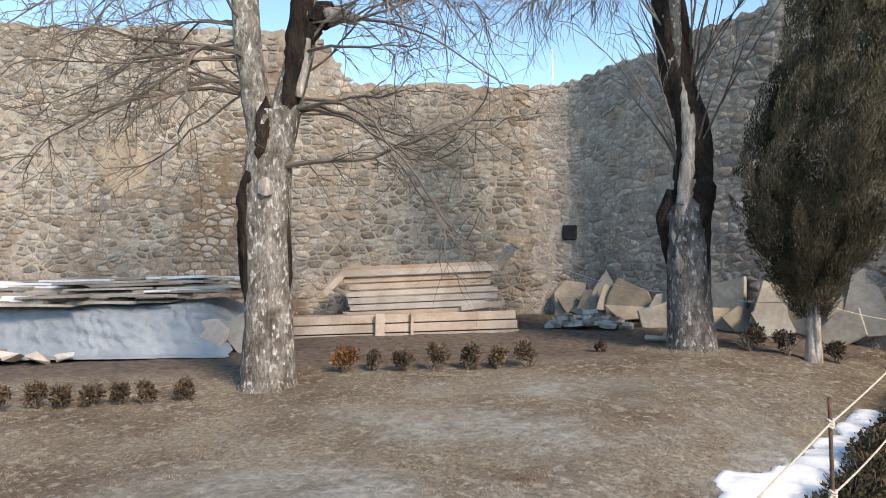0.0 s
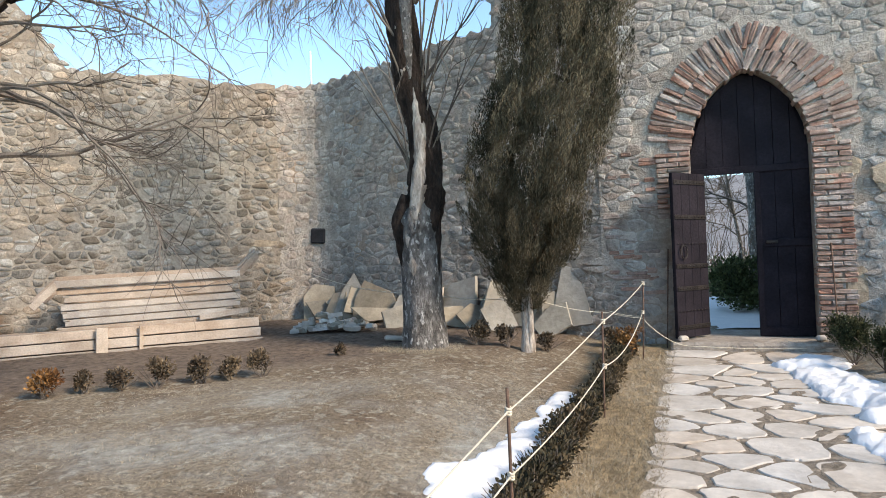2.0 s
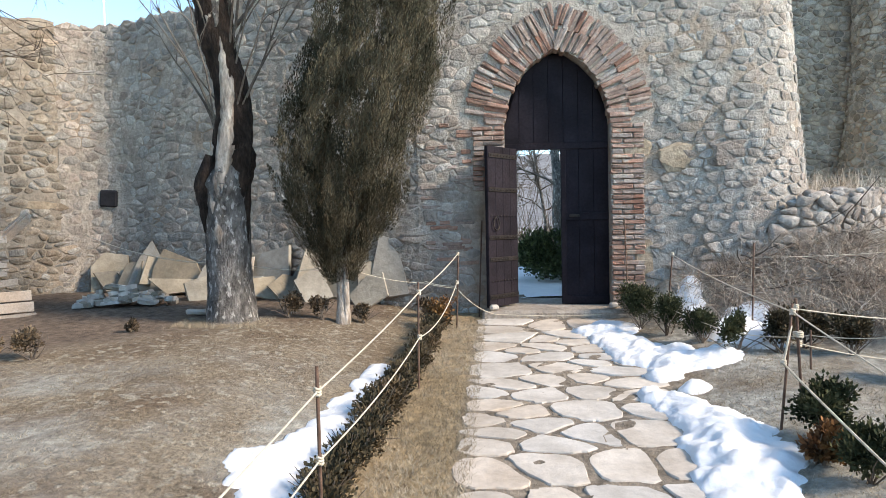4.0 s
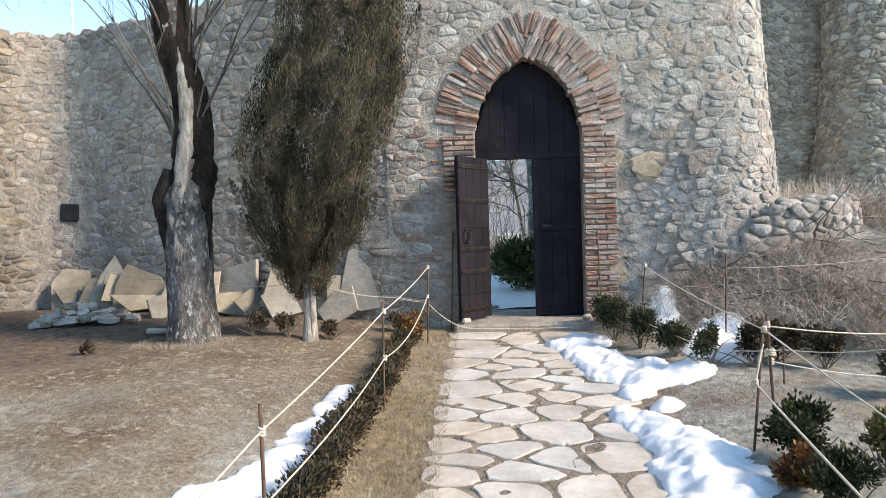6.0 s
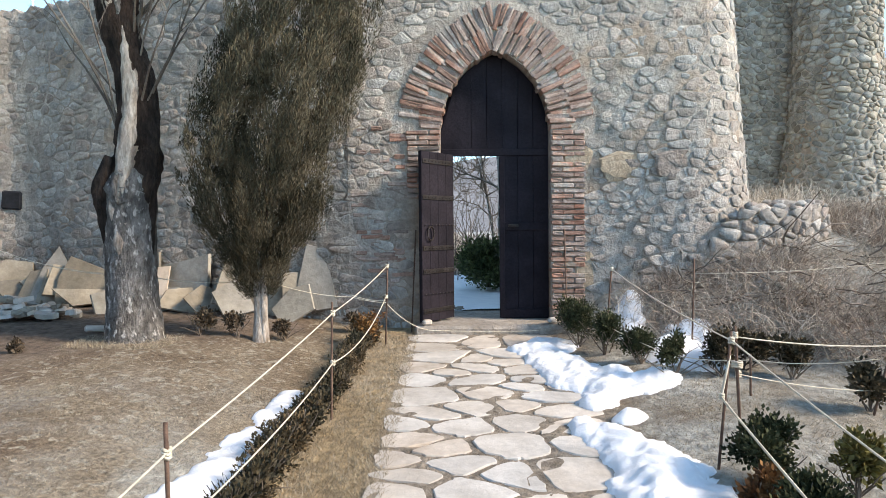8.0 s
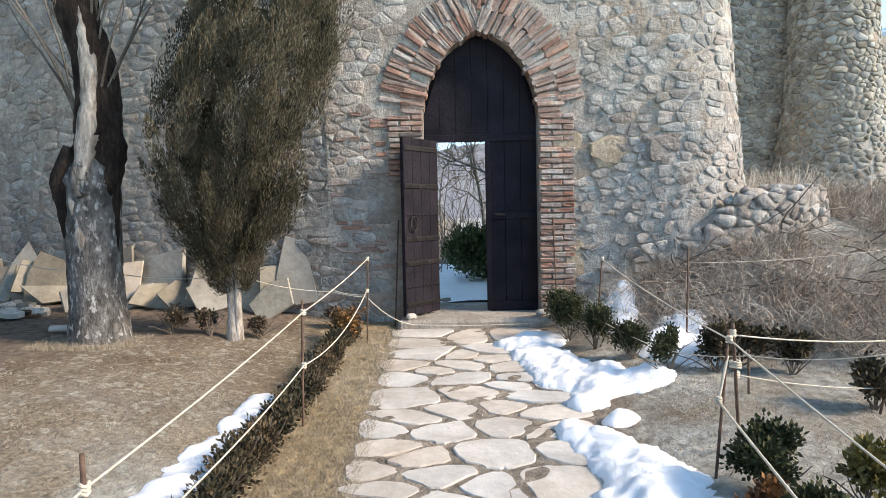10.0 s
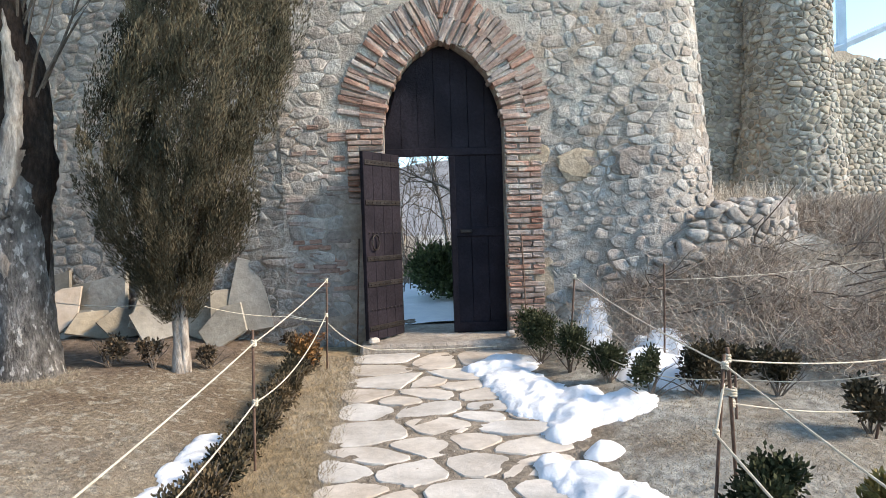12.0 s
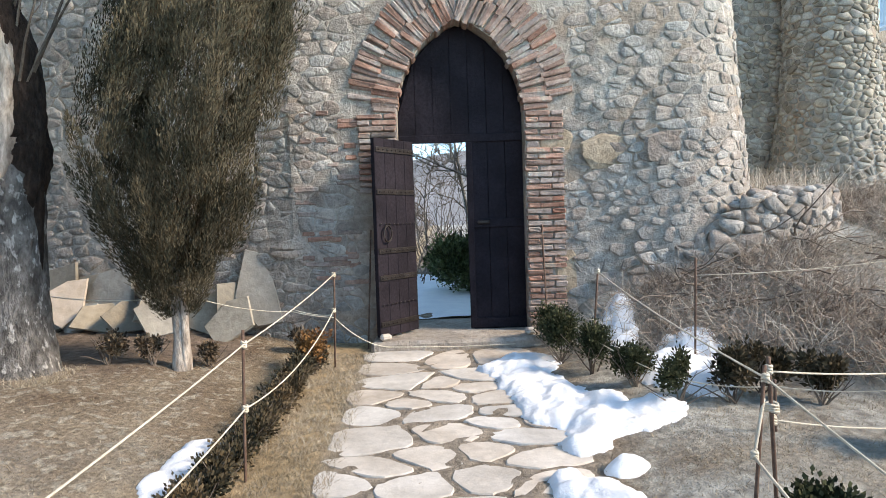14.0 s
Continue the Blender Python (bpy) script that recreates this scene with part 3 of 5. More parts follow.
# ---- gate ----
def gate():
    g = thing("gate", "dark brown pointed timber gate with one leaf shut", "gate", at=(GX, 9.06, SILL))
    zs = list(np.linspace(0, SPRING - SILL, 5)) + list(np.linspace(SPRING, APEX, 14)[1:] - SILL)
    wl, wr, wt = 0.385 - GX, 0.935 - GX, 1.86
    # panel over and beside the wicket, in planks
    edges = np.linspace(-HALF, HALF, 8)
    for a, b in zip(edges[:-1], edges[1:]):
        lo = 0.0 if a >= wr - 0.02 else wt
        mid = (a + b) / 2
        hi = 0.0
        for z in np.linspace(0, APEX - SILL, 60):
            if arch_half(z + SILL) > abs(mid) + 0.01:
                hi = z
        ha, hb = hi, hi
        for z in np.linspace(0, APEX - SILL, 200):
            if arch_half(z + SILL) >= abs(a):
                ha = z
            if arch_half(z + SILL) >= abs(b):
                hb = z
        pts = []
        for x, top in ((a + 0.0025, ha), (b - 0.0025, hb)):
            x = max(x, wr + 0.01) if lo == 0.0 else x
            for y in (-0.025, 0.025):
                pts += [(x, y, lo), (x, y, max(top, lo + 0.02))]
        fixed = Geo()
        fixed.hull(pts)
        part("plank", fixed, M_DOOR, g)
    tall = [z for z in np.linspace(wt, APEX - SILL - 0.01, 24)]
    shapes = ([(arch_half(z + SILL), z) for z in tall] + [(-arch_half(z + SILL), z) for z in tall[::-1]], [(wr + 0.01, 0.0), (HALF, 0.0), (HALF, wt - 0.004), (wr + 0.01, wt - 0.004)])
    for shape in shapes:
        back, n = Geo(), len(shape)
        back.add([(x, y, z) for y in (0.03, 0.055) for x, z in shape], [tuple(range(n)), tuple(range(2 * n - 1, n - 1, -1))] + [(i, (i + 1) % n, n + (i + 1) % n, n + i) for i in range(n)])
        part("backing", back, M_DOOR, g)
    for z, h in ((1.05, 0.09), (wt + 0.03, 0.08), (0.06, 0.10)):
        x0 = -HALF if z > wt else wr + 0.01
        rails = Geo()
        rails.box(Matrix.Translation(((x0 + HALF) / 2, -0.035, z)), HALF - x0 - 0.01, 0.03, h)
        part("rail", rails, M_DOOR, g)
    rails = Geo()
    rails.box(Matrix.Translation((wr + 0.035, -0.037, 0.93)), 0.06, 0.03, 1.84)
    part("stile", rails, M_DOOR, g)
    pull = Geo()
    pull.box(Matrix.Translation((wr + 0.16, -0.065, 1.06)), 0.12, 0.03, 0.035)
    part("bolt", pull, M_IRON, g, "dark iron sliding bolt")
    w = thing("wicket_door", "dark studded wooden wicket door standing open", "door", at=(0.405, 9.02, SILL + 0.02))
    w.rotation_euler = (0, 0, radians(180 + 54))
    for i in range(4):
        leaf = Geo()
        leaf.box(Matrix.Translation((0.075 + i * 0.145, 0, 0.925)), 0.143, 0.045, 1.84, 0.004)
        part("plank", leaf, M_DOOR, w)
    for z in (0.12, 0.55, 0.80, 1.35, 1.74):
        for y in (0.028, -0.028):
            band = Geo()
            band.box(Matrix.Translation((0.29, y, z)), 0.56, 0.012, 0.05, 0.003)
            part("iron_band", band, M_IRON, w, "dark iron band")
    studs = Geo()
    for z in (0.12, 0.3, 0.55, 0.80, 1.05, 1.35, 1.74):
        for i in range(9):
            for y in (0.036, -0.036):
                c = Vector((0.04 + i * 0.062, y, z))
                studs.hull([c + Vector((a * 0.011, 0, b * 0.011)) for a, b in ((1, 0), (0.7, 0.7), (0, 1), (-0.7, 0.7), (-1, 0), (-0.7, -0.7), (0, -1), (0.7, -0.7))] + [c + Vector((0, math.copysign(0.012, y), 0))])
    part("stud", studs, M_IRON, w, "rows of iron studs")
    for y in (0.05, -0.05):
        ring = Geo()
        pts = [(0.46 + 0.055 * math.sin(a), y, 0.96 + 0.075 * math.cos(a)) for a in np.linspace(0, 2 * math.pi, 17)]
        ring.tube(pts, [0.009] * 17, 6)
        part("ring_handle", ring, M_IRON, w, "iron ring handle", smooth=True)
    sill = Geo()
    sill.box(Matrix.Translation((GX - 0.02, 9.12, 0.48)), 1.75, 1.35, 0.24, 0.03)
    ob = part("threshold", sill, M_MORTAR)
    tagged(ob, "worn pale stone threshold step", "step", kind="structure")
    for x, y in ((0.13, 8.50), (1.47, 8.60)):
        st = Geo()
        st.box(Matrix.Translation((x, y, 0.635)) @ pose(0, 0, 0, 0, 0, 25), 0.10, 0.07, 0.06, 0.02)
        tagged(part("loose_stone", st, M_FLAG), "small pale stone beside the gate", "stone", "stones at the gate")


gate()


# ---- paved path ----
CENTRES = ((0.26, 8.22), (0.18, 7.94), (0.70, 8.09), (1.10, 8.10), (0.34, 7.53), (0.63, 7.47), (0.92, 7.59), (0.86, 7.35), (0.12, 7.17), (0.39, 7.04),
           (0.59, 7.16), (1.06, 7.11), (0.15, 6.86), (0.61, 6.82), (1.08, 6.79), (0.98, 6.62), (0.21, 6.39), (0.69, 6.48), (1.28, 6.63), (1.10, 6.39),
           (0.89, 6.17), (0.55, 6.11), (1.12, 6.07), (0.29, 5.98), (0.09, 5.84), (0.45, 5.79), (0.86, 5.85), (1.19, 5.76), (0.75, 5.45), (1.23, 5.49),
           (0.05, 5.25), (0.42, 5.18), (0.13, 5.52), (0.30, 5.39), (0.17, 5.03), (0.70, 5.03), (1.05, 5.07), (0.06, 4.86), (0.49, 4.88))


def lay_path():
    rng = random.Random(4)
    path = tagged(new("path"), "path of pale irregular flagstones leading to the gate", "path", kind="structure")
    pts = list(CENTRES) + [(0.86, 4.60), (0.10, 4.50), (0.44, 4.58), (1.18, 4.60)]
    y = 4.15
    while y > -1.6:
        x = rng.uniform(0.05, 0.3)
        while x < 1.45:
            pts.append((x, y + rng.uniform(-0.12, 0.12)))
            x += rng.uniform(0.3, 0.5)
        y -= rng.uniform(0.30, 0.40)
    for c in pts:
        poly = [(c[0] - 0.6, c[1] - 0.6), (c[0] + 0.6, c[1] - 0.6), (c[0] + 0.6, c[1] + 0.6), (c[0] - 0.6, c[1] + 0.6)]
        for q in pts:
            if q != c and abs(q[0] - c[0]) < 1.2 and abs(q[1] - c[1]) < 1.2:
                n = (q[0] - c[0], (q[1] - c[1]) * 2.3)
                d = math.hypot(*n)
                poly = clip_poly(poly, (n[0] / d, n[1] / d), ((q[0] ** 2 - c[0] ** 2 + 2.3 * (q[1] ** 2 - c[1] ** 2)) / 2) / d - 0.018)
        poly = clip_poly(poly, (-1, 0), 0.03 + rng.uniform(0, 0.04))
        poly = clip_poly(poly, (1, 0), 1.43 + rng.uniform(-0.04, 0.04))
        poly = clip_poly(poly, (0, 1), 8.43)
        if len(poly) < 3:
            continue
        for it in range(2):
            nxt = []
            for i, p in enumerate(poly):
                q = poly[(i + 1) % len(poly)]
                nxt += [(p[0] * 0.79 + q[0] * 0.21, p[1] * 0.79 + q[1] * 0.21), (p[0] * 0.21 + q[0] * 0.79, p[1] * 0.21 + q[1] * 0.79)]
            poly = nxt
        mx, my = sum(p[0] for p in poly) / len(poly), sum(p[1] for p in poly) / len(poly)
        tilt_x, tilt_y, lift = rng.uniform(-0.01, 0.01), rng.uniform(-0.01, 0.01), rng.uniform(0.002, 0.007)
        poly = [(p[0] + rng.uniform(-0.012, 0.012), p[1] + rng.uniform(-0.010, 0.010)) for p in poly]
        n = len(poly)
        geo = Geo()
        verts = []
        for k, dz in ((1.0, -0.05), (1.0, -0.007), (0.97, 0.0)):
            for p in poly:
                x, yy = mx + (p[0] - mx) * k, my + (p[1] - my) * k
                verts.append((x - mx, yy - my, -0.047 + 0.066 * yy + lift + dz + tilt_x * (x - mx) + tilt_y * (yy - my)))
        faces = [(r * n + i, r * n + (i + 1) % n, (r + 1) * n + (i + 1) % n, (r + 1) * n + i) for r in range(2) for i in range(n)]
        faces.append(tuple(2 * n + i for i in range(n)))
        geo.add(verts, faces)
        ob = part("flagstone", geo, M_FLAG, path)
        ob.location = (mx, my, 0)


lay_path()


# ---- towers and wall beyond the gate wall ----
def cobbles(front, s1, z0, top, wall, rng, size=0.118, m=None, deep=0.03):
    g, _ = rubble(front, 0.05, s1, z0, top, size * 1.25, size * 0.9, rng, gap=0.012, deep=deep, drop=0.02, round_off=0.22)
    tagged(part("cobbles", g, m or M_COBBLE, wall, smooth=True), kind="stuff")


def far_walls():
    rng = random.Random(8)
    ring = [(8.30 - 0.79 * math.cos(a), 15.3 - 0.79 * math.sin(a)) for a in np.linspace(-0.5, math.pi + 0.3, 18)]
    tower = Front(ring, batter=0.075)
    body = wall_body("wall_round_tower", tower, lambda s: 9.0, 0.7, M_MORTAR, "round fortress tower of river cobbles", rise=0.2)
    cobbles(tower, tower.s[-1] - 0.05, 1.2, lambda s: 8.2, body, rng)
    link = Front([(p.x, p.y) for p in catmull([(3.4, 15.6), (8.1, 15.7)], 0.4)])

    def link_top(s):
        return 7.6 - 0.95 * math.exp(-((s - 2.72) / 0.34) ** 4)

    back = wall_body("wall_between_towers", link, link_top, 0.7, M_MORTAR, "shaded cobble wall between the towers", rise=0.1)
    cobbles(link, link.s[-1] - 0.1, 1.4, link_top, back, rng)
    right = Front([(p.x, p.y) for p in catmull([(9.0, 15.2), (10.5, 15.6), (16.0, 17.5)], 0.4)])
    low = wall_body("wall_right", right, lambda s: 5.0 + 0.05 * math.sin(s * 3), 0.7, M_MORTAR_SUN, "low sunlit cobble curtain wall", rise=0.2)
    cobbles(right, 4.5, 1.4, lambda s: 4.95, low, rng)
    # tumbled footing at the corner of the gate wall
    foot = Front([(2.95, 8.80), (3.35, 8.70), (3.75, 8.72), (4.15, 8.86), (4.45, 9.05), (4.65, 9.35), (4.70, 9.9)], batter=0.03)

    def foot_top(s):
        return 1.35 + 0.57 * min(1.0, s / 0.7) - 0.05 * s + 0.06 * math.sin(s * 5)

    f = wall_body("wall_footing", foot, lambda s: foot_top(s) - 0.07, 0.9, M_MORTAR, "tumbled cobble footing at the corner of the wall", low=0.2, rise=0.1, rough=0.03)
    cobbles(foot, foot.s[-1] - 0.05, 0.9, foot_top, f, rng, 0.125, M_STONE, 0.03)
    caps = Geo()
    for i in range(150):
        s = rng.uniform(0.1, foot.s[-1] - 0.1)
        p, out, d = foot.at(s, foot_top(s))
        c = p - out * rng.uniform(0.0, 0.75) + Vector((0, 0, rng.uniform(-0.02, 0.05)))
        c.z -= 0.045
        r, yaw = rng.uniform(0.04, 0.068), rng.uniform(0, 3.1)
        caps.hull([c + Vector((math.cos(a + yaw) * math.cos(b) * r * rng.uniform(1.0, 1.4), math.sin(a + yaw) * math.cos(b) * r * rng.uniform(0.85, 1.1), math.sin(b) * r * 0.75)) for a in np.arange(0, 6.2, 0.7) for b in (-0.9, -0.2, 0.3, 0.8, 1.3)])
    tagged(part("cobbles", caps, M_STONE, f, smooth=True), kind="stuff")
    # walls that close the yard behind the walker
    closing = Front([(p.x, p.y) for p in catmull([(16.0, 17.0), (15.0, -9.0), (-14.6, -9.0), (-14.6, 0.2)], 1.0)])
    wall_body("wall_yard", closing, lambda s: 3.0, 0.6, M_MORTAR, "plain stone wall closing the yard", rise=1.0)


far_walls()


# ---- beyond the gate ----
def leaf_cloud(geo, rng, centre, rx, ry, rz, count, size, up=0.3, shell=0.55):
    """Small pointed leaves on sprays, filling a rounded mass unevenly."""
    for _ in range(count):
        a, b = rng.uniform(0, 2 * math.pi), math.asin(rng.uniform(-1, 1))
        r = rng.uniform(shell, 1.0) * (0.80 + 0.25 * math.sin(3 * a + centre[0] * 9) * math.cos(2 * b + centre[1] * 7))
        n = Vector((math.cos(a) * math.cos(b), math.sin(a) * math.cos(b), math.sin(b)))
        p = Vector(centre) + Vector((n.x * rx, n.y * ry, n.z * rz)) * r
        d = (n + Vector((rng.uniform(-0.7, 0.7), rng.uniform(-0.7, 0.7), rng.uniform(-0.4, 0.7) + up))).normalized()
        s = d.cross(Vector((rng.uniform(-1, 1), rng.uniform(-1, 1), rng.uniform(-1, 1)))).normalized()
        w = size * rng.uniform(0.22, 0.4)
        ln = size * rng.uniform(0.7, 1.3)
        geo.add([p, p + d * ln * 0.5 + s * w, p + d * ln, p + d * ln * 0.5 - s * w], [(0, 1, 2, 3)])


def limb(geo, rng, p, d, length, r0, r1, bend=0.18, sides=5, steps=5, droop=0.0):
    """A wandering tapered limb; gives back its points and directions."""
    pts, ways = [Vector(p)], [Vector(d).normalized()]
    for i in range(steps):
        w = (ways[-1] + Vector((rng.gauss(0, bend), rng.gauss(0, bend), rng.gauss(0, bend) - droop))).normalized()
        pts.append(pts[-1] + w * length / steps)
        ways.append(w)
    geo.tube(pts, [r0 + (r1 - r0) * (i / steps) for i in range(steps + 1)], sides, cap=False)
    return pts, ways


def twigs(geo, rng, pts, ways, length, radius, count, levels, droop=0.02, spread=0.9):
    for _ in range(count):
        i = rng.randint(1, len(pts) - 1)
        side = Vector((rng.gauss(0, 1), rng.gauss(0, 1), rng.gauss(0, 0.7))).normalized()
        d = (ways[i] + side * spread).normalized()
        ln = length * rng.uniform(0.5, 1.2)
        q, w = limb(geo, rng, pts[i], d, ln, radius, radius * 0.35, 0.22, 4 if radius > 0.006 else 3, 5, droop)
        if levels > 1:
            twigs(geo, rng, q, w, length * 0.55, radius * 0.55, max(3, round(count * 0.7)), levels - 1, droop, spread)


def outside():
    rng = random.Random(31)
    snow = Geo()
    n = 26
    gx, gy = np.meshgrid(np.linspace(-2.6, 4.4, n), np.linspace(9.9, 17.0, n))
    gzz = 0.60 + 0.03 * vnoise(gx, gy, 2.3) + 0.02 * vnoise(gx, gy, 6.0, 2.0) + 0.008 * (gy - 10) - 0.5 * smooth01(15.5, 17.0, gy)
    idx = np.arange(n * n).reshape(n, n)
    faces = [(int(idx[j, i]), int(idx[j, i + 1]), int(idx[j + 1, i + 1]), int(idx[j + 1, i])) for j in range(n - 1) for i in range(n - 1)]
    snow.add(np.stack([gx.ravel(), gy.ravel(), gzz.ravel()], 1), faces)
    snow.box(Matrix.Translation((0.9, 11.1, 0.40)), 4.9, 2.3, 0.3)
    tagged(part("snow_field", snow, M_SNOW, smooth=True), "trodden white snow outside the gate", "snow", kind="structure")
    bush = thing("evergreen_shrub", "dark green conifer shrub standing in the snow", "shrub", at=(1.0, 12.7, 0.55))
    g = Geo()
    for _ in range(18):
        a = rng.uniform(0, 6.28)
        leaf_cloud(g, rng, (0.34 * math.cos(a), 0.34 * math.sin(a), rng.uniform(0.22, 0.72)), 0.30, 0.30, 0.30, 420, 0.06, 0.6)
    part("foliage", g, M_PINE, bush)
    stem = Geo()
    stem.tube([(0, 0, -0.1), (0.02, 0, 0.5), (0, 0.02, 1.0)], [0.05, 0.04, 0.02], 6)
    part("stem", stem, M_TWIG, bush)
    for x, y, h, lean, thick in ((1.75, 16.5, 6.5, -0.17, 0.16), (1.55, 19.0, 5.0, 0.03, 0.06), (0.35, 22.0, 3.2, 0.1, 0.05)):
        tree = thing("bare_tree", "bare grey winter tree beyond the gate", "tree", "trees beyond the gate", at=(x, y, 0.5))
        trunk, crown = Geo(), Geo()
        p, w = limb(trunk, rng, (0, 0, -0.2), (lean, 0, 1), h, thick, thick * 0.18, 0.07, 8, 9)
        twigs(crown, rng, p[2:], w[2:], h * 0.30, 0.08 * thick + 0.016, 11, 3, 0.0)
        part("trunk", trunk, M_BARK_SHADED, tree, smooth=True)
        part("crown", crown, M_TWIG, tree)
    brush = Geo()
    for _ in range(420):
        x, y = rng.uniform(-2.5, 3.5), rng.uniform(13.2, 24)
        limb(brush, rng, (x, y, 0.55), (rng.gauss(0, 0.35), rng.gauss(0, 0.3), 1), rng.uniform(0.8, 2.6), 0.012, 0.004, 0.2, 3, 4)
    tagged(part("thicket", brush, M_TWIG), "grey leafless thicket outside the gate", "shrubs", kind="stuff")
    hill = Geo()
    n = 40
    gx, gy = np.meshgrid(np.linspace(-420, 420, n), np.linspace(260, 620, 16))
    gh = 58 * smooth01(260, 560, gy) * (0.82 + 0.20 * np.sin(gx * 0.011 + 1.2) + 0.06 * np.sin(gx * 0.043))
    idx = np.arange(n * 16).reshape(16, n)
    hill.add(np.stack([gx.ravel(), gy.ravel(), gh.ravel() - 2], 1), [(int(idx[j, i]), int(idx[j, i + 1]), int(idx[j + 1, i + 1]), int(idx[j + 1, i])) for j in range(15) for i in range(n - 1)])
    tagged(part("backdrop_hill", hill, M_HILL, smooth=True), "hazy wooded hillside far off", "hill", kind="structure")
    pole = Geo()
    pole.tube([(-14.8, 25.6, 0), (-14.8, 25.6, 10.9)], [0.05, 0.04], 8)
    tagged(part("flagpole", pole, M_WHITE), "thin white pole beyond the wall", "pole")
    frame_ob = thing("steel_mast", "pale blue steel mast with a cross arm behind the wall", "mast", at=(14.0, 22.0, 0.5))
    for name, a, b, r in (("post", (0, 0, 0), (0, 0, 12), 0.16), ("cross_arm", (-1.2, 0, 6.0), (1.8, 0, 7.2), 0.13), ("cross_arm", (-0.6, 0, 9.0), (1.6, 0, 9.2), 0.07)):
        q = Geo()
        q.tube([a, b], [r, r], 4)
        part(name, q, M_STEEL, frame_ob)


outside()


# ---- trees in the yard ----
def knotty_tube(geo, rng, path, radii, sides=16, rough=0.06):
    """A trunk with ribs and bumps."""
    fine_p, fine_r = [], []
    for i in range(len(path) - 1):
        for k in range(5):
            f = k / 5
            fine_p.append(Vector(path[i]).lerp(Vector(path[i + 1]), f))
            fine_r.append(radii[i] * (1 - f) + radii[i + 1] * f)
    fine_p.append(Vector(path[-1]))
    fine_r.append(radii[-1])
    start = geo.count
    geo.tube(fine_p, fine_r, sides)
    v = geo.v[-1]
    for i in range(len(fine_p)):
        c = np.array(fine_p[i])
        for j in range(sides):
            q = v[i * sides + j]
            k = 1 + rough * (0.7 * math.sin(j * 2.4 + i * 0.12) + 0.5 * math.sin(j * 5.1 + i * 0.5)) + rng.uniform(-0.5, 0.5) * rough
            v[i * sides + j] = c + (q - c) * k


def tree_one():
    """The tree by the tarpaulin: a stout forked trunk, a dark hollow, a sawn stub."""
    rng = random.Random(101)
    x, y = -4.80, 3.95
    t = thing("forked_tree", "bare forked tree with pale flaking bark and a dark hollow", "tree", "bare trees in the yard", at=(x, y, gz(x, y) - 0.06))
    rt, fw = Vector((0.763, 0.646, 0)), Vector((-0.646, 0.763, 0))

    def q(a, z, f=0.0):
        return rt * a + fw * f + Vector((0, 0, z))

    trunk = Geo()
    knotty_tube(trunk, rng, [q(0, -0.1), q(0.0, 0.12), q(0.0, 0.6), q(-0.01, 1.2), q(-0.01, 1.75), q(0.03, 2.1), q(0.06, 2.4)], [0.30, 0.235, 0.205, 0.20, 0.205, 0.20, 0.14], 18, 0.045)
    part("trunk", trunk, M_BARK, t, smooth=True)
    left, right = Geo(), Geo()
    knotty_tube(left, rng, [q(0.0, 2.0), q(-0.10, 2.5), q(-0.17, 3.0), q(-0.20, 3.6), q(-0.15, 4.4), q(-0.1, 5.2)], [0.13, 0.125, 0.12, 0.11, 0.085, 0.05], 12, 0.04)
    knotty_tube(right, rng, [q(0.08, 2.05), q(0.19, 2.55), q(0.30, 2.95), q(0.34, 3.4), q(0.45, 4.2), q(0.5, 5.0)], [0.13, 0.12, 0.115, 0.10, 0.08, 0.05], 12, 0.05)
    part("limb", left, M_BARK, t, smooth=True)
    part("limb", right, M_BARK, t, smooth=True)
    dark = Geo()
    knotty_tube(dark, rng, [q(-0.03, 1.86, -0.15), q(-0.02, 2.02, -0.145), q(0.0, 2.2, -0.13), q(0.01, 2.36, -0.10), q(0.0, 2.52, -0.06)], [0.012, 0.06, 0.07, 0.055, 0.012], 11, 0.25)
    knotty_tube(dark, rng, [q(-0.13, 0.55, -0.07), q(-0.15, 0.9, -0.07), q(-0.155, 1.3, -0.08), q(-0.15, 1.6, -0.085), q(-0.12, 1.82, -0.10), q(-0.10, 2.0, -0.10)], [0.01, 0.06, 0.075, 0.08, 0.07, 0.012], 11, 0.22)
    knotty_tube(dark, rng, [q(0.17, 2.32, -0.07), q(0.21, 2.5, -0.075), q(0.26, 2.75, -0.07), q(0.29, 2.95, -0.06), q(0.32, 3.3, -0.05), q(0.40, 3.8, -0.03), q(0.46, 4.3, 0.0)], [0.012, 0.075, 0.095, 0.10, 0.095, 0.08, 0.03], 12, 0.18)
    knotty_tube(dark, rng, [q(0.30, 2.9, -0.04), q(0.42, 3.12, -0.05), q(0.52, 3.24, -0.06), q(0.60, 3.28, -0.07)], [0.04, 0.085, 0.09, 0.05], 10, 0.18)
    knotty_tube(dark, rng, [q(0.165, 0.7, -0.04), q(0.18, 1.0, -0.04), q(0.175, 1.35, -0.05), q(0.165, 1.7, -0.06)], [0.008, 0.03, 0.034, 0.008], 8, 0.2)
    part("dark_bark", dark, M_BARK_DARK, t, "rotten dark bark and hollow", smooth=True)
    stub = Geo()
    knotty_tube(stub, rng, [q(0.52, 3.22, -0.08), q(0.66, 3.20, -0.1), q(0.80, 3.15, -0.1)], [0.07, 0.06, 0.045], 9, 0.1)
    part("stub", stub, M_BARK_BARE, t, "pale sawn stub", smooth=True)
    stub = Geo()
    knotty_tube(stub, rng, [q(0.02, 1.70, -0.17), q(0.03, 1.76, -0.21), q(0.03, 1.80, -0.24)], [0.08, 0.06, 0.03], 9, 0.1)
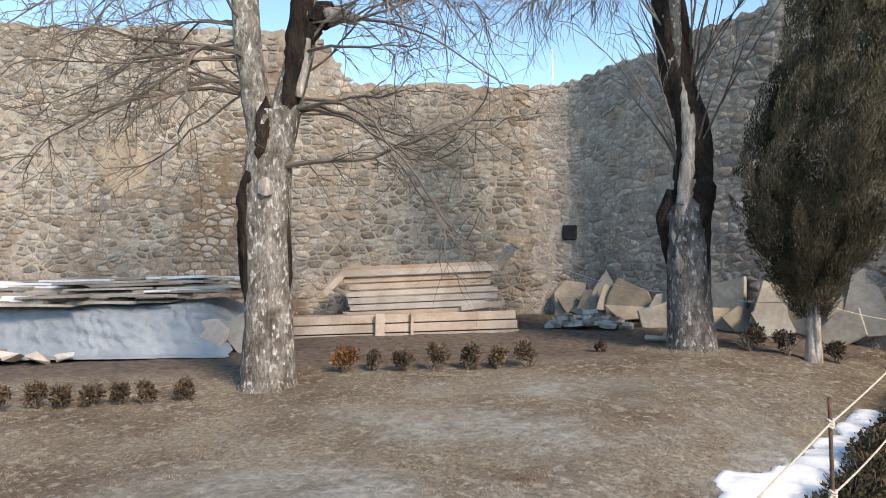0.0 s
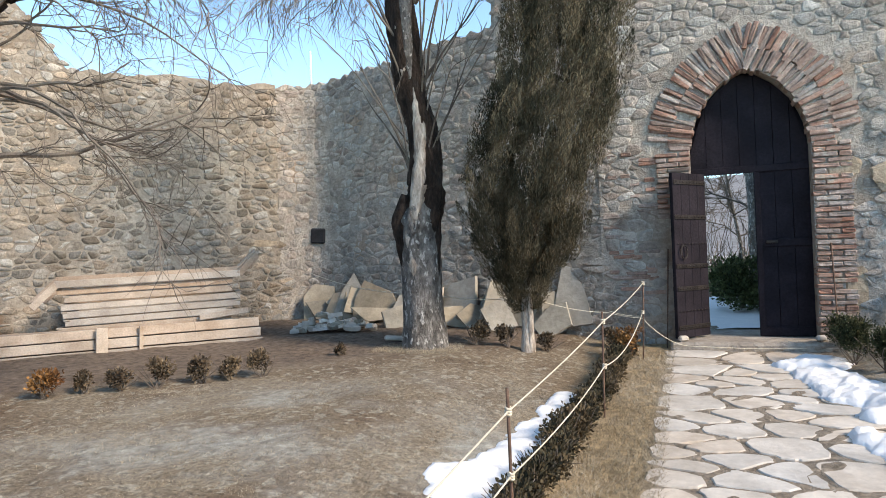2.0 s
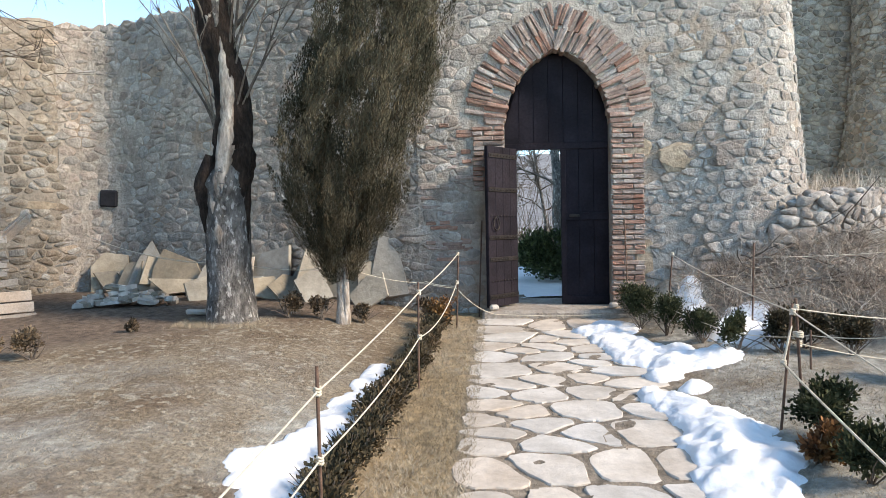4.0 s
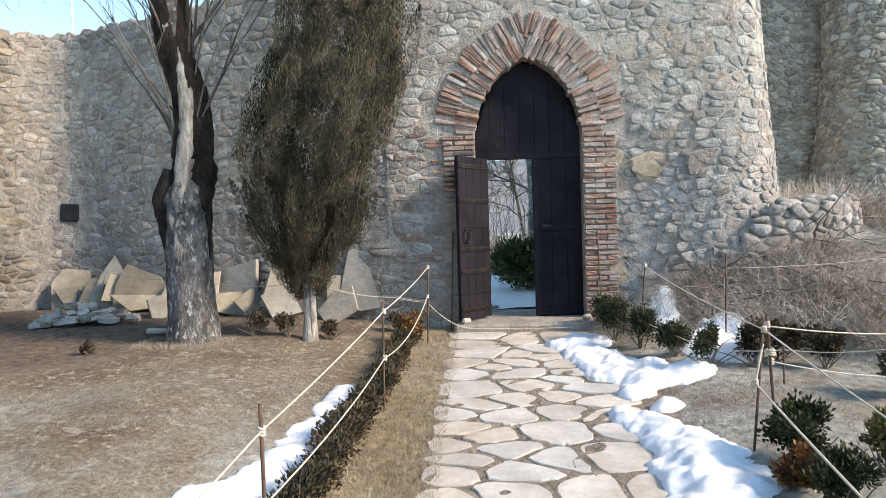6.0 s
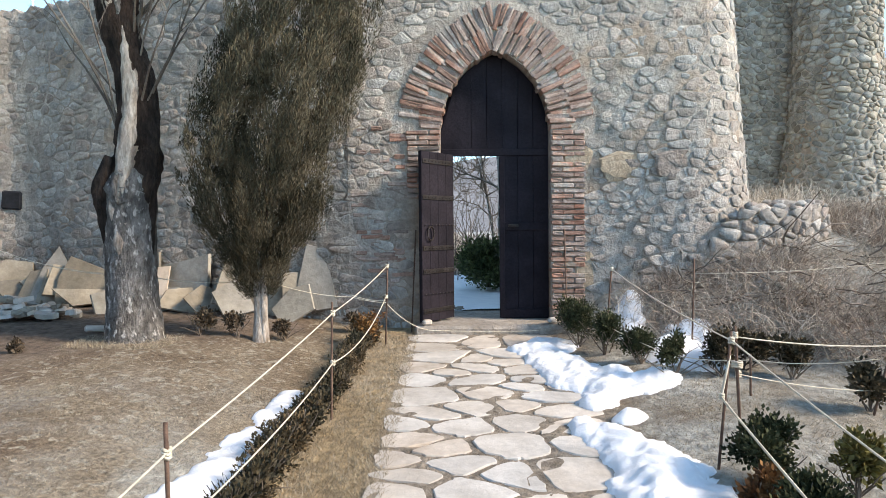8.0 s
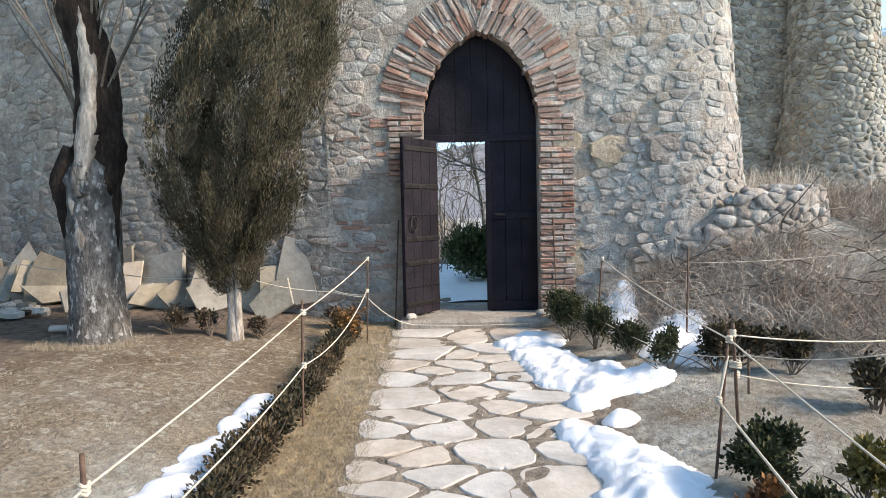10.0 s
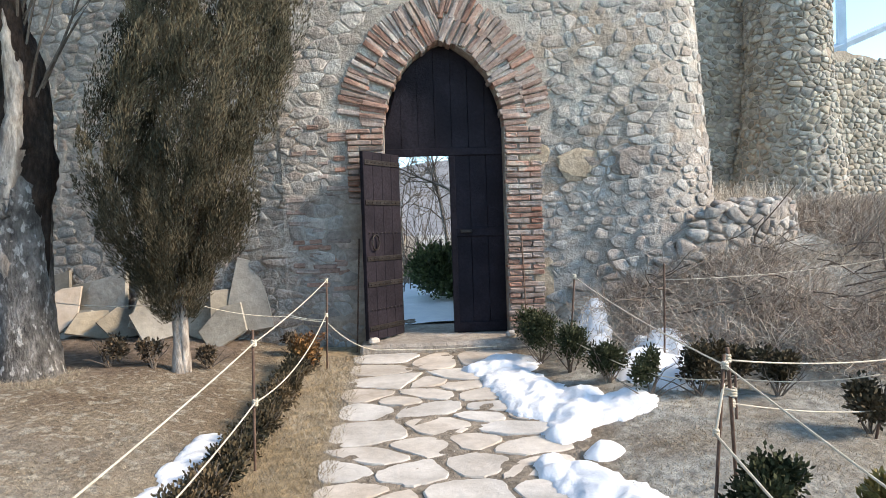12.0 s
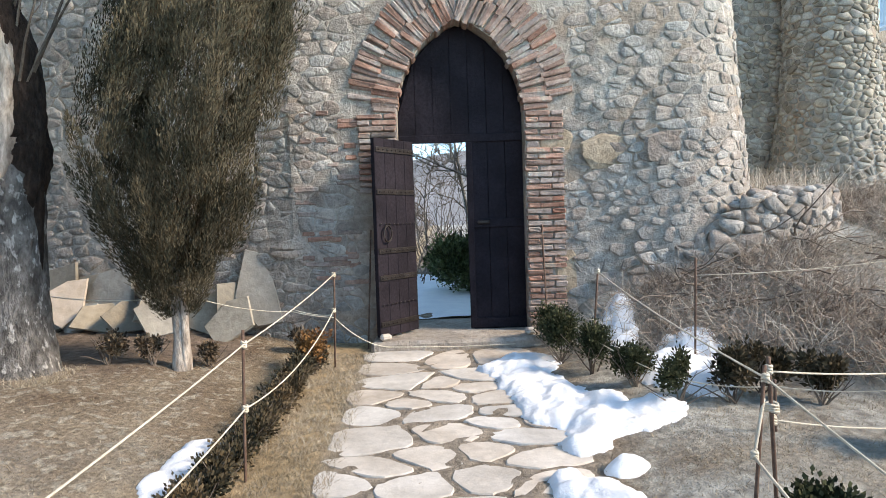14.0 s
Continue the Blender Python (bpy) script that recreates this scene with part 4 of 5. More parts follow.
    part("stub", stub, M_BARK_BARE, t, "pale sawn stub", smooth=True)
    stub = Geo()
    knotty_tube(stub, rng, [q(0.29, 2.5, -0.10), q(0.34, 2.75, -0.10), q(0.37, 3.0, -0.09)], [0.035, 0.045, 0.03], 8, 0.1)
    part("bare_wood", stub, M_BARK_BARE, t, "pale barkless wood", smooth=True)
    crown = Geo()
    p, w = limb(crown, rng, q(0.17, 1.92, -0.1), rt * 1.0 + Vector((0, 0, 0.25)) - fw * 0.3, 1.7, 0.026, 0.008, 0.14, 6, 9, 0.0)
    twigs(crown, rng, p, w, 0.6, 0.007, 9, 2)
    for i in range(60):
        side = -1 if i % 2 else 1
        z = rng.uniform(2.35, 4.6)
        base = q(-0.12 - 0.03 * (z - 2.5), z) if side < 0 else q(0.2 + 0.08 * (z - 2.5), z)
        d = rt * side * rng.uniform(0.5, 1.1) + fw * rng.uniform(-0.9, 0.5) + Vector((0, 0, rng.uniform(-0.05, 0.55)))
        ln = rng.uniform(1.1, 2.3)
        p, w = limb(crown, rng, base, d, ln, rng.uniform(0.010, 0.024), 0.005, 0.2, 5, 10, 0.05)
        twigs(crown, rng, p[3:], w[3:], ln * 0.4, 0.0055, 9, 2, 0.04)
    for i in range(7):
        p, w = limb(crown, rng, q(rng.uniform(-0.2, 0.5), rng.uniform(3.8, 5.0)), (rng.gauss(0, 0.5), rng.gauss(0, 0.5), 1), 2.0, 0.045, 0.012, 0.12, 6, 6)
        twigs(crown, rng, p[1:], w[1:], 1.0, 0.011, 9, 2, 0.03)
    part("crown", crown, M_TWIG, t, "tangle of thin leafless branches")


def tree_two():
    """The tree by the slabs: a burred trunk with a strip of bare wood and many shoots."""
    rng = random.Random(202)
    x, y = -2.42, 7.28
    t = thing("burred_tree", "bare grey tree with dark split bark and upright shoots", "tree", "bare trees in the yard", at=(x, y, gz(x, y) - 0.05))

    def q(a, z, f=0.0):
        return Vector((a * 0.95, a * 0.3 + f, z))

    trunk = Geo()
    knotty_tube(trunk, rng, [q(0.02, -0.1), q(0.0, 0.08), q(-0.01, 0.35), q(-0.01, 0.8), q(-0.01, 1.15), q(-0.02, 1.38), q(0.03, 1.62), q(0.05, 1.8)], [0.31, 0.25, 0.215, 0.205, 0.21, 0.225, 0.17, 0.05], 18, 0.06)
    part("trunk", trunk, M_BARK_SHADED, t, smooth=True)
    dark = Geo()
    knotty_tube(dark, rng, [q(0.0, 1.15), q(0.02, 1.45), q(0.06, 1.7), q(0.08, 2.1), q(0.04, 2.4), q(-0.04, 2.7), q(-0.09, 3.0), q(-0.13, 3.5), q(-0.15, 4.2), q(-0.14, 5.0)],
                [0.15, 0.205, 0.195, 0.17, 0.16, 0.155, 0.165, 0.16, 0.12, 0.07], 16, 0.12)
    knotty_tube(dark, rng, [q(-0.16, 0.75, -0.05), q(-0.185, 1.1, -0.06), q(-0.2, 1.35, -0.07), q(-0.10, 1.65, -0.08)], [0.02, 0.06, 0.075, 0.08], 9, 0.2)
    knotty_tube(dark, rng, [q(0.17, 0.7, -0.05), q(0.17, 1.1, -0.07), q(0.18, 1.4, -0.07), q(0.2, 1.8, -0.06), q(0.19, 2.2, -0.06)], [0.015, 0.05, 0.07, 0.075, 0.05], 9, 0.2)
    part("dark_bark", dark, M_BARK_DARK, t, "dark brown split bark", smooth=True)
    stem = Geo()
    knotty_tube(stem, rng, [q(-0.02, 2.85, -0.12), q(-0.03, 3.2, -0.13), q(-0.05, 3.6, -0.12), q(0.0, 4.4, -0.05), q(0.08, 5.4)], [0.03, 0.06, 0.065, 0.07, 0.04], 10, 0.12)
    part("limb", stem, M_BARK_SHADED, t, smooth=True)
    bare = Geo()
    knotty_tube(bare, rng, [q(0.0, 1.05, -0.17), q(0.0, 1.25, -0.18), q(0.02, 1.5, -0.185), q(0.06, 1.75, -0.165), q(0.08, 2.0, -0.16), q(0.075, 2.3, -0.145), q(0.045, 2.55, -0.14), q(0.01, 2.8, -0.13)],
                [0.015, 0.04, 0.065, 0.075, 0.068, 0.062, 0.05, 0.008], 13, 0.26)
    for z, a, r in ((2.95, -0.08, 0.035), (3.15, -0.03, 0.04), (3.4, -0.12, 0.035)):
        knotty_tube(bare, rng, [q(a, z - 0.1, -0.12), q(a, z, -0.145), q(a, z + 0.1, -0.12)], [r * 0.4, r, r * 0.4], 8, 0.2)
    for z, a, r in ((0.92, -0.02, 0.06), (1.08, 0.02, 0.05), (1.2, -0.07, 0.04), (0.75, 0.06, 0.025)):
        knotty_tube(bare, rng, [q(a, z - 0.12, -0.165), q(a, z, -0.175), q(a, z + 0.12, -0.175)], [r * 0.4, r, r * 0.4], 8, 0.14)
    part("bare_wood", bare, M_BARK_BARE, t, "pale strip of barkless wood", smooth=True)
    knot = Geo()
    pts = [q(0.02 + 0.05 * math.cos(a), 1.38 + 0.13 * math.sin(a), -0.235) for a in np.linspace(0, 2 * math.pi, 13)]
    knot.tube(pts, [0.022] * 13, 6)
    part("burr", knot, M_BARK_SHADED, t, smooth=True)
    crown = Geo()
    for i in range(26):
        z = rng.uniform(1.8, 3.2)
        side = rng.choice((-1, 1))
        d = Vector((side * rng.uniform(0.15, 0.75), rng.uniform(-0.5, 0.4), 1.0))
        ln = rng.uniform(1.0, 2.2)
        p, w = limb(crown, rng, q(side * 0.07, z, -0.05), d, ln, rng.uniform(0.008, 0.017), 0.004, 0.07, 5, 7, -0.01)
        twigs(crown, rng, p[3:], w[3:], 0.5, 0.005, 4, 1, 0.0, 0.5)
    for i in range(28):
        z = rng.uniform(3.7, 5.4)
        d = Vector((rng.choice((-1, -1, 1)) * rng.uniform(0.4, 1.0), rng.uniform(-0.8, 0.6), rng.uniform(0.0, 0.7)))
        p, w = limb(crown, rng, q(rng.uniform(-0.1, 0.1), z), d, rng.uniform(1.2, 2.0), 0.03, 0.008, 0.12, 5, 7, 0.06)
        twigs(crown, rng, p[2:], w[2:], 0.8, 0.007, 10, 2, 0.14)
    part("crown", crown, M_TWIG, t, "thin upright shoots and drooping twigs")


def cypress():
    rng = random.Random(303)
    x, y = -1.40, 7.62
    t = thing("cypress", "dense dull green cypress with a whitewashed trunk", "tree", at=(x, y, gz(x, y) - 0.03))
    trunk = Geo()
    knotty_tube(trunk, rng, [(0, 0, -0.05), (0.01, 0, 0.25), (0, 0, 0.7), (-0.02, 0, 1.2)], [0.09, 0.062, 0.058, 0.05], 9, 0.08)
    knotty_tube(trunk, rng, [(0.045, -0.03, 0.0), (0.05, -0.03, 0.4), (0.03, -0.02, 0.9)], [0.035, 0.032, 0.03], 8, 0.08)
    part("trunk", trunk, M_BARK_BARE, t, "pale peeling trunk", smooth=True)
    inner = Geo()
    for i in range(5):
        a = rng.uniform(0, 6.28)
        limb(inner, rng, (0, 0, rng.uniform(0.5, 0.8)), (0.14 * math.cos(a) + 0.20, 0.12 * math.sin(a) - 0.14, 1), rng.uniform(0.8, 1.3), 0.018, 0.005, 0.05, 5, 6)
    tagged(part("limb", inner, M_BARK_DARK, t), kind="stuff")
    crown = Geo()
    half = ((0.45, 0.12), (0.75, 0.32), (1.0, 0.48), (1.55, 0.70), (1.85, 0.72), (2.2, 0.62), (2.45, 0.62), (2.8, 0.64), (3.7, 0.60), (4.6, 0.45), (5.6, 0.24), (6.3, 0.05))
    shift = ((0.5, 0.0), (1.0, 0.05), (1.55, 0.09), (1.85, 0.14), (2.2, 0.34), (2.45, 0.41), (2.8, 0.49), (3.7, 0.64), (4.6, 0.75), (6.3, 0.90))
    toward = ((0.5, 0.0), (1.0, -0.12), (1.8, -0.34), (3.0, -0.40), (6.3, -0.40))

    def lerp(rows, z):
        return float(np.interp(z, [r[0] for r in rows], [r[1] for r in rows]))

    plumes = 400
    draw = np.random.default_rng(303)
    for i in range(plumes):
        z0 = 0.42 + (i / plumes) ** 1.08 * 4.9
        a = rng.uniform(0, 6.28)
        rad = lerp(half, z0) * math.sqrt(rng.uniform(0.08, 1.2)) * 0.88
        base = Vector((lerp(shift, z0) + rad * math.cos(a), lerp(toward, z0) + rad * math.sin(a), z0))
        z1 = z0 + rng.uniform(0.35, 1.0)
        spread = rad / max(lerp(half, z0), 0.1) * rng.uniform(0.85, 1.18)
        tip = Vector((lerp(shift, z1) + lerp(half, z1) * spread * math.cos(a), lerp(toward, z1) + lerp(half, z1) * spread * math.sin(a), z1))
        ax = np.array(tip - base)
        ln = np.linalg.norm(ax)
        ax = ax / ln
        n = 900
        f = draw.random(n)
        wide = 0.098 * np.sin(math.pi * np.minimum(1, 0.12 + f * 0.88)) ** 0.8
        o = draw.normal(0, 1, (n, 3)) * (1, 1, 0.6)
        o -= np.outer(o @ ax, ax)
        o /= np.linalg.norm(o, axis=1, keepdims=True)
        p = np.array(base) + np.outer(f * ln, ax) + o * (wide * np.sqrt(draw.uniform(0.08, 1.0, n)))[:, None]
        d = ax * 1.2 + o * draw.uniform(0.1, 0.9, (n, 1)) + draw.normal(0, 0.15, (n, 3)) + (0, 0, 0.25)
        d /= np.linalg.norm(d, axis=1, keepdims=True)
        side = np.cross(d, draw.normal(0, 1, (n, 3)))
        side /= np.linalg.norm(side, axis=1, keepdims=True)
        w, h = draw.uniform(0.0026, 0.0048, (n, 1)), draw.uniform(0.018, 0.045, (n, 1))
        quad = np.stack([p, p + d * h * 0.45 + side * w, p + d * h, p + d * h * 0.45 - side * w], 1).reshape(-1, 3)
        crown.add(quad, [(4 * m, 4 * m + 1, 4 * m + 2, 4 * m + 3) for m in range(n)])
    part("crown", crown, M_CYPRESS, t, "feathery dull green and brown foliage")


tree_one()
tree_two()
cypress()


# ---- timber stack ----
def board(geo, a, b, w, h, roll=0.0):
    """A sawn board from a to b, w deep and h high."""
    a, b = Vector(a), Vector(b)
    d = b - a
    yaw = math.degrees(math.atan2(d.y, d.x))
    pitch = -math.degrees(math.atan2(d.z, math.hypot(d.x, d.y)))
    geo.box(Matrix.Translation((a + b) / 2) @ pose(0, 0, 0, 0, 0, yaw) @ pose(0, 0, 0, roll, pitch, 0), d.length, w, h, 0.005)


FRONT0, ALONG, BACK = Vector((-7.25, 5.87, 0)), Vector((0.777, 0.629, 0)), Vector((-0.629, 0.777, 0))


def timber():
    rng = random.Random(7)

    def q(s, f, z):
        return FRONT0 + ALONG * s + BACK * f + Vector((0, 0, z))

    crate = thing("board_panel", "low panel of pale sawn boards with battens", "timber", "timber stack")
    for i in range(3):
        g = Geo()
        z = 0.60 + i * 0.123
        board(g, q(-0.25, 0.02 + i * 0.01, z - 0.02), q(3.10 - 0.02 * i, 0.02 + i * 0.01, z + 0.05), 0.035, 0.108)
        part("board", g, M_PLANK, crate)
    for s, w in ((1.28, 0.13), (1.70, 0.045)):
        g = Geo()
        board(g, q(s, -0.025, 0.56), q(s + 0.01, -0.02, 0.93), 0.03, w)
        part("batten", g, M_PLANK, crate, "upright batten")
    for i, (a, b, f) in enumerate(((-0.2, 3.0, 0.14), (-0.1, 2.9, 0.24), (0.0, 3.0, 0.36))):
        g = Geo()
        board(g, q(a, f, 0.87), q(b, f, 0.90), 0.09, 0.035)
        part("board", g, M_PLANK, crate)
    for s in (0.2, 1.5, 2.8):
        g = Geo()
        board(g, q(s, 0.0, 0.515), q(s, 0.9, 0.53), 0.09, 0.07)
        part("bearer", g, M_BOARD, crate)
    for i in range(9):
        fr = thing("timber_crate", "weathered wooden frame lying in a stack", "timber", "stacked wooden frames")
        z = 0.59 + i * 0.096
        tip = 0.06
        off = 0.5 + rng.uniform(-0.03, 0.03)
        s0, s1 = 0.78 + rng.uniform(-0.06, 0.05), 2.78 + rng.uniform(-0.06, 0.08)
        for f in (off, off + 0.75):
            g = Geo()
            board(g, q(s0, f, z), q(s1, f, z + tip), 0.06, 0.080)
            part("rail", g, M_PLANK, fr)
        for s in (s0 + 0.02, s1 - 0.02):
            g = Geo()
            zz = z + (tip if s > 1.5 else 0)
            board(g, q(s, off - 0.04, zz + 0.034), q(s, off + 0.8, zz + 0.034), 0.07, 0.024)
            part("cross_rail", g, M_BOARD, fr)
    top = thing("timber_trough", "long plank frame with bent ends on the stack", "timber", "stacked wooden frames")
    for k, (f, z) in enumerate(((0.42, 1.45), (0.50, 1.50), (0.95, 1.50))):
        g = Geo()
        board(g, q(0.72, f, z), q(2.86, f, z + 0.06), 0.05, 0.085)
        part("rail", g, M_PLANK, top)
        g = Geo()
        board(g, q(2.84, f, z + 0.05), q(3.08, f + 0.1, z + 0.30), 0.05, 0.085)
        part("end_rail", g, M_PLANK, top)
        g = Geo()
        board(g, q(0.74, f, z), q(0.48, f - 0.05, z - 0.27), 0.05, 0.085)
        part("end_rail", g, M_PLANK, top)
    g = Geo()
    board(g, q(2.35, 0.42, 0.96), q(2.95, 0.40, 1.03), 0.04, 0.075)
    tagged(part("loose_board", g, M_PLANK), "short pale board lying on the timber stack", "timber")


timber()


# ---- pile under the tarpaulin ----
def tarp_pile():
    rng = random.Random(9)
    o, al, bk = Vector((-7.05, 4.52, 0)), Vector((0.755, 0.656, 0)), Vector((-0.656, 0.755, 0))

    def q(s, f, z):
        return o + al * s + bk * f + Vector((0, 0, z))

    n, m = 260, 50
    geo = Geo()
    verts = []
    prof = ((-0.14, 0.0), (-0.02, 0.03), (0.06, 0.16), (0.12, 0.34), (0.2, 0.5), (0.32, 0.59), (0.6, 0.63), (1.3, 0.62), (1.6, 0.5), (1.75, 0.0))
    fs, hs = [p[0] for p in prof], [p[1] for p in prof]
    for i in range(n):
        s = -4.2 + 4.6 * i / (n - 1)
        end = smooth01(0.45, -0.1, s)
        for j in range(m):
            u = j / (m - 1) * (len(prof) - 1)
            k = np.arange(len(prof))
            f, h = float(np.interp(u, k, fs)), float(np.interp(u, k, hs))
            fold = 0.04 * math.sin(s * 6 + 2.5 * math.sin(s * 1.9) + u * 1.1) - 0.06 * abs(math.sin(s * 13 + u * 1.3 + 1.8 * math.sin(s * 2.7))) ** 0.5 - 0.05 * abs(float(vnoise(s + u * 0.25, u * 0.15, 6.0, 8.0))) ** 0.6 + 0.05 * float(vnoise(s * 2.2 + u * 0.4, u, 2.0, 5.0)) + 0.03 * float(vnoise(s, u * 0.5, 7.0, 2.0))
            crease = 0.02 * math.sin(u * 7 + s * 5)
            verts.append(q(s + 0.02 * math.sin(u * 5), f - (0.62 * fold + crease + 0.035 * float(smooth01(-2.0, -1.2, s)) * abs(math.sin(s * 21 + u * 2.2 + 2 * math.sin(s * 5))) ** 0.6) * (0.35 + h) + 0.25 * (1 - end) * (h > 0.2), 0.56 + h * (0.55 + 0.45 * float(end)) * (1 + 0.06 * math.sin(s * 2.1))))
    geo.add(verts, [(i * m + j, (i + 1) * m + j, (i + 1) * m + j + 1, i * m + j + 1) for i in range(n - 1) for j in range(m - 1)])
    ob = part("tarpaulin", geo, M_TARP, smooth=True)
    solid = ob.modifiers.new("thickness", "SOLIDIFY")
    solid.thickness = 0.006
    tagged(ob, "wrinkled blue-grey plastic tarpaulin over a pile", "tarpaulin")
    core = Geo()
    core.box(Matrix.Translation(q(-2.1, 0.95, 0.80)) @ pose(0, 0, 0, 0, 0, math.degrees(math.atan2(al.y, al.x))), 3.6, 0.9, 0.5, 0.03)
    tagged(part("timber_pile", core, M_BOARD), "pile of boards beneath the tarpaulin", "timber")
    for i in range(72):
        g = Geo()
        layer = i // 9
        s, f = rng.uniform(-3.9, -0.5), rng.uniform(0.22, 0.5) + layer * 0.09
        ln, w = rng.uniform(0.5, 1.3), rng.uniform(0.3, 0.6)
        z = 1.16 + layer * 0.036 + rng.uniform(-0.008, 0.012)
        c = q(s, f, z)
        c2 = c + (al + bk * rng.uniform(-0.25, 0.25)) * ln
        c2.z += rng.uniform(-0.025, 0.025)
        hw = []
        for a, b in ((0, -0.5), (1, -0.5 + rng.uniform(-0.1, 0.15)), (1.03, 0.4), (0.02, 0.5)):
            p = c.lerp(c2, a) + bk * w * b
            hw += [p, p + Vector((0, 0, rng.uniform(0.018, 0.04)))]
        g.hull(hw)
        name, mm, label = (("loose_board", M_BOARD, "weathered grey board on the covered pile") if rng.random() < (0.85 if layer < 6 else 0.45) else ("plastic_sheet", M_WHITE, "white plastic sheet lying on the pile"))
        tagged(part(name, g, mm), label, "board" if mm is M_BOARD else "sheet", "boards on the covered pile")
    for i in range(9):
        g = Geo()
        c = q(-3.4 + i * 0.25 + rng.uniform(-0.05, 0.05), -0.22 + rng.uniform(-0.04, 0.04), 0.60)
        r = rng.uniform(0.05, 0.09)
        g.hull([c + Vector((rng.gauss(0, 1) * r, rng.gauss(0, 1) * r, rng.gauss(0, 0.6) * r)) for _ in range(18)])
        tagged(part("loose_stone", g, M_FLAG), "pale stone holding down the tarpaulin", "stone", "stones on the tarpaulin's edge")
    g = Geo()
    board(g, q(-3.5, -0.16, 0.66), q(-2.05, -0.14, 0.66), 0.10, 0.05)
    tagged(part("loose_board", g, M_PLANK), "brown board weighing down the tarpaulin", "board")


tarp_pile()


# ---- slabs against the wall ----
def slab(rng, x, y, w, h, lean, yaw, material=None, corners=0, label="large grey-brown stone slab leaning on the wall"):
    """An irregular slab standing on edge, leaning back."""
    pts = []
    n = corners or rng.randint(4, 6)
    boxy = 2.6 if corners else 9
    for i in range(n):
        a = 2 * math.pi * (i + 0.5 + rng.uniform(-0.3, 0.3)) / n
        r = (abs(math.cos(a)) ** boxy + abs(math.sin(a)) ** boxy) ** (-1 / boxy) * (rng.uniform(0.86, 1.04) if corners else rng.uniform(0.68, 1.08))
        pts.append((r * math.cos(a) * w / 2, max(r * math.sin(a), -0.98) * h / 2 + h / 2))
    thick = rng.uniform(0.035, 0.065)
    m = pose(x, y, gz(x, y) - 0.03, -lean, rng.uniform(-14, 14), yaw)
    g = Geo()
    out = []
    for px, pz in pts:
        k = 0.965
        out += [(px, 0.0, pz), (px * k, -thick / 2, h / 2 + (pz - h / 2) * k), (px * k, thick / 2, h / 2 + (pz - h / 2) * k)]
    g.hull([m @ Vector(p) for p in out])
    tagged(part("stone_slab", g, material or M_SLAB), label, "slab", "slabs leaning on the wall")


def slabs():
    rng = random.Random(17)
    x = -5.05
    while x < -1.2:
        face = float(np.interp(x, [-5.62, -4.3, -3.3, -2.0, -0.75], [10.24, 9.70, 9.38, 9.07, 8.86]))
        for layer in (0, 1):
            w, h = rng.uniform(0.42, 0.80), rng.uniform(0.46, 0.78) * (1.0 if layer == 0 else 0.72)
            lean = rng.uniform(14, 24) + 9 * layer
            y = face - 0.10 - 0.72 * h * math.sin(radians(lean)) - 0.16 * layer
            if layer == 0 or rng.random() < 0.6:
                slab(rng, x + rng.uniform(-0.08, 0.08), y, w, h, lean, rng.uniform(-24, 34))
        x += rng.uniform(0.24, 0.40)
    slab(rng, -1.08, 8.78, 0.46, 0.94, 12, 10, label="tall grey stone slab standing against the wall")
    slab(rng, -3.02, 8.86, 0.42, 0.58, 20, 8, M_FLAG, 0, "pale whitish stone slab leaning on the wall")
    slab(rng, -6.72, 4.98, 0.55, 0.60, 22, 50, M_SLAB, 6, "grey stone slab leaning on the tarpaulin pile")
    slab(rng, -7.00, 4.62, 0.58, 0.50, 26, 40, M_FLAG, 11, "round pale stone slab leaning on the tarpaulin pile")
    for i in range(56):
        g = Geo()
        a, r = rng.uniform(0, 6.28), rng.uniform(0, 1) ** 0.6
        x, y = -4.12 + 0.60 * r * math.cos(a), 8.38 + 0.28 * r * math.sin(a)
        z = gz(x, y) + 0.035 + (1 - r) * rng.uniform(0.03, 0.30)
        w, d, h = rng.uniform(0.10, 0.26), rng.uniform(0.08, 0.16), rng.uniform(0.03, 0.06)
        m = pose(x, y, z, rng.uniform(-16, 16), rng.uniform(-16, 16), rng.uniform(0, 180))
        g.hull([m @ Vector((w / 2 * math.cos(k) * rng.uniform(0.8, 1.1), d / 2 * math.sin(k) * rng.uniform(0.8, 1.1), zz)) for k in np.arange(0, 6.2, 0.9) for zz in (-h / 2, h / 2)])
        tagged(part("rubble_stone", g, M_FLAG if i % 3 else M_SLAB), "flat broken stone in a low rubble heap", "stone", "rubble heap")
    for x, y in ((-2.92, 7.62), (-2.82, 7.9)):
        g = Geo()
        m = pose(x, y, gz(x, y) + 0.04, 8, 4, 30)
        g.box(m, 0.24, 0.08, 0.05, 0.02)
        tagged(part("loose_stone", g, M_FLAG), "pale stone lying by the tree", "stone", "stones by the tree")


slabs()


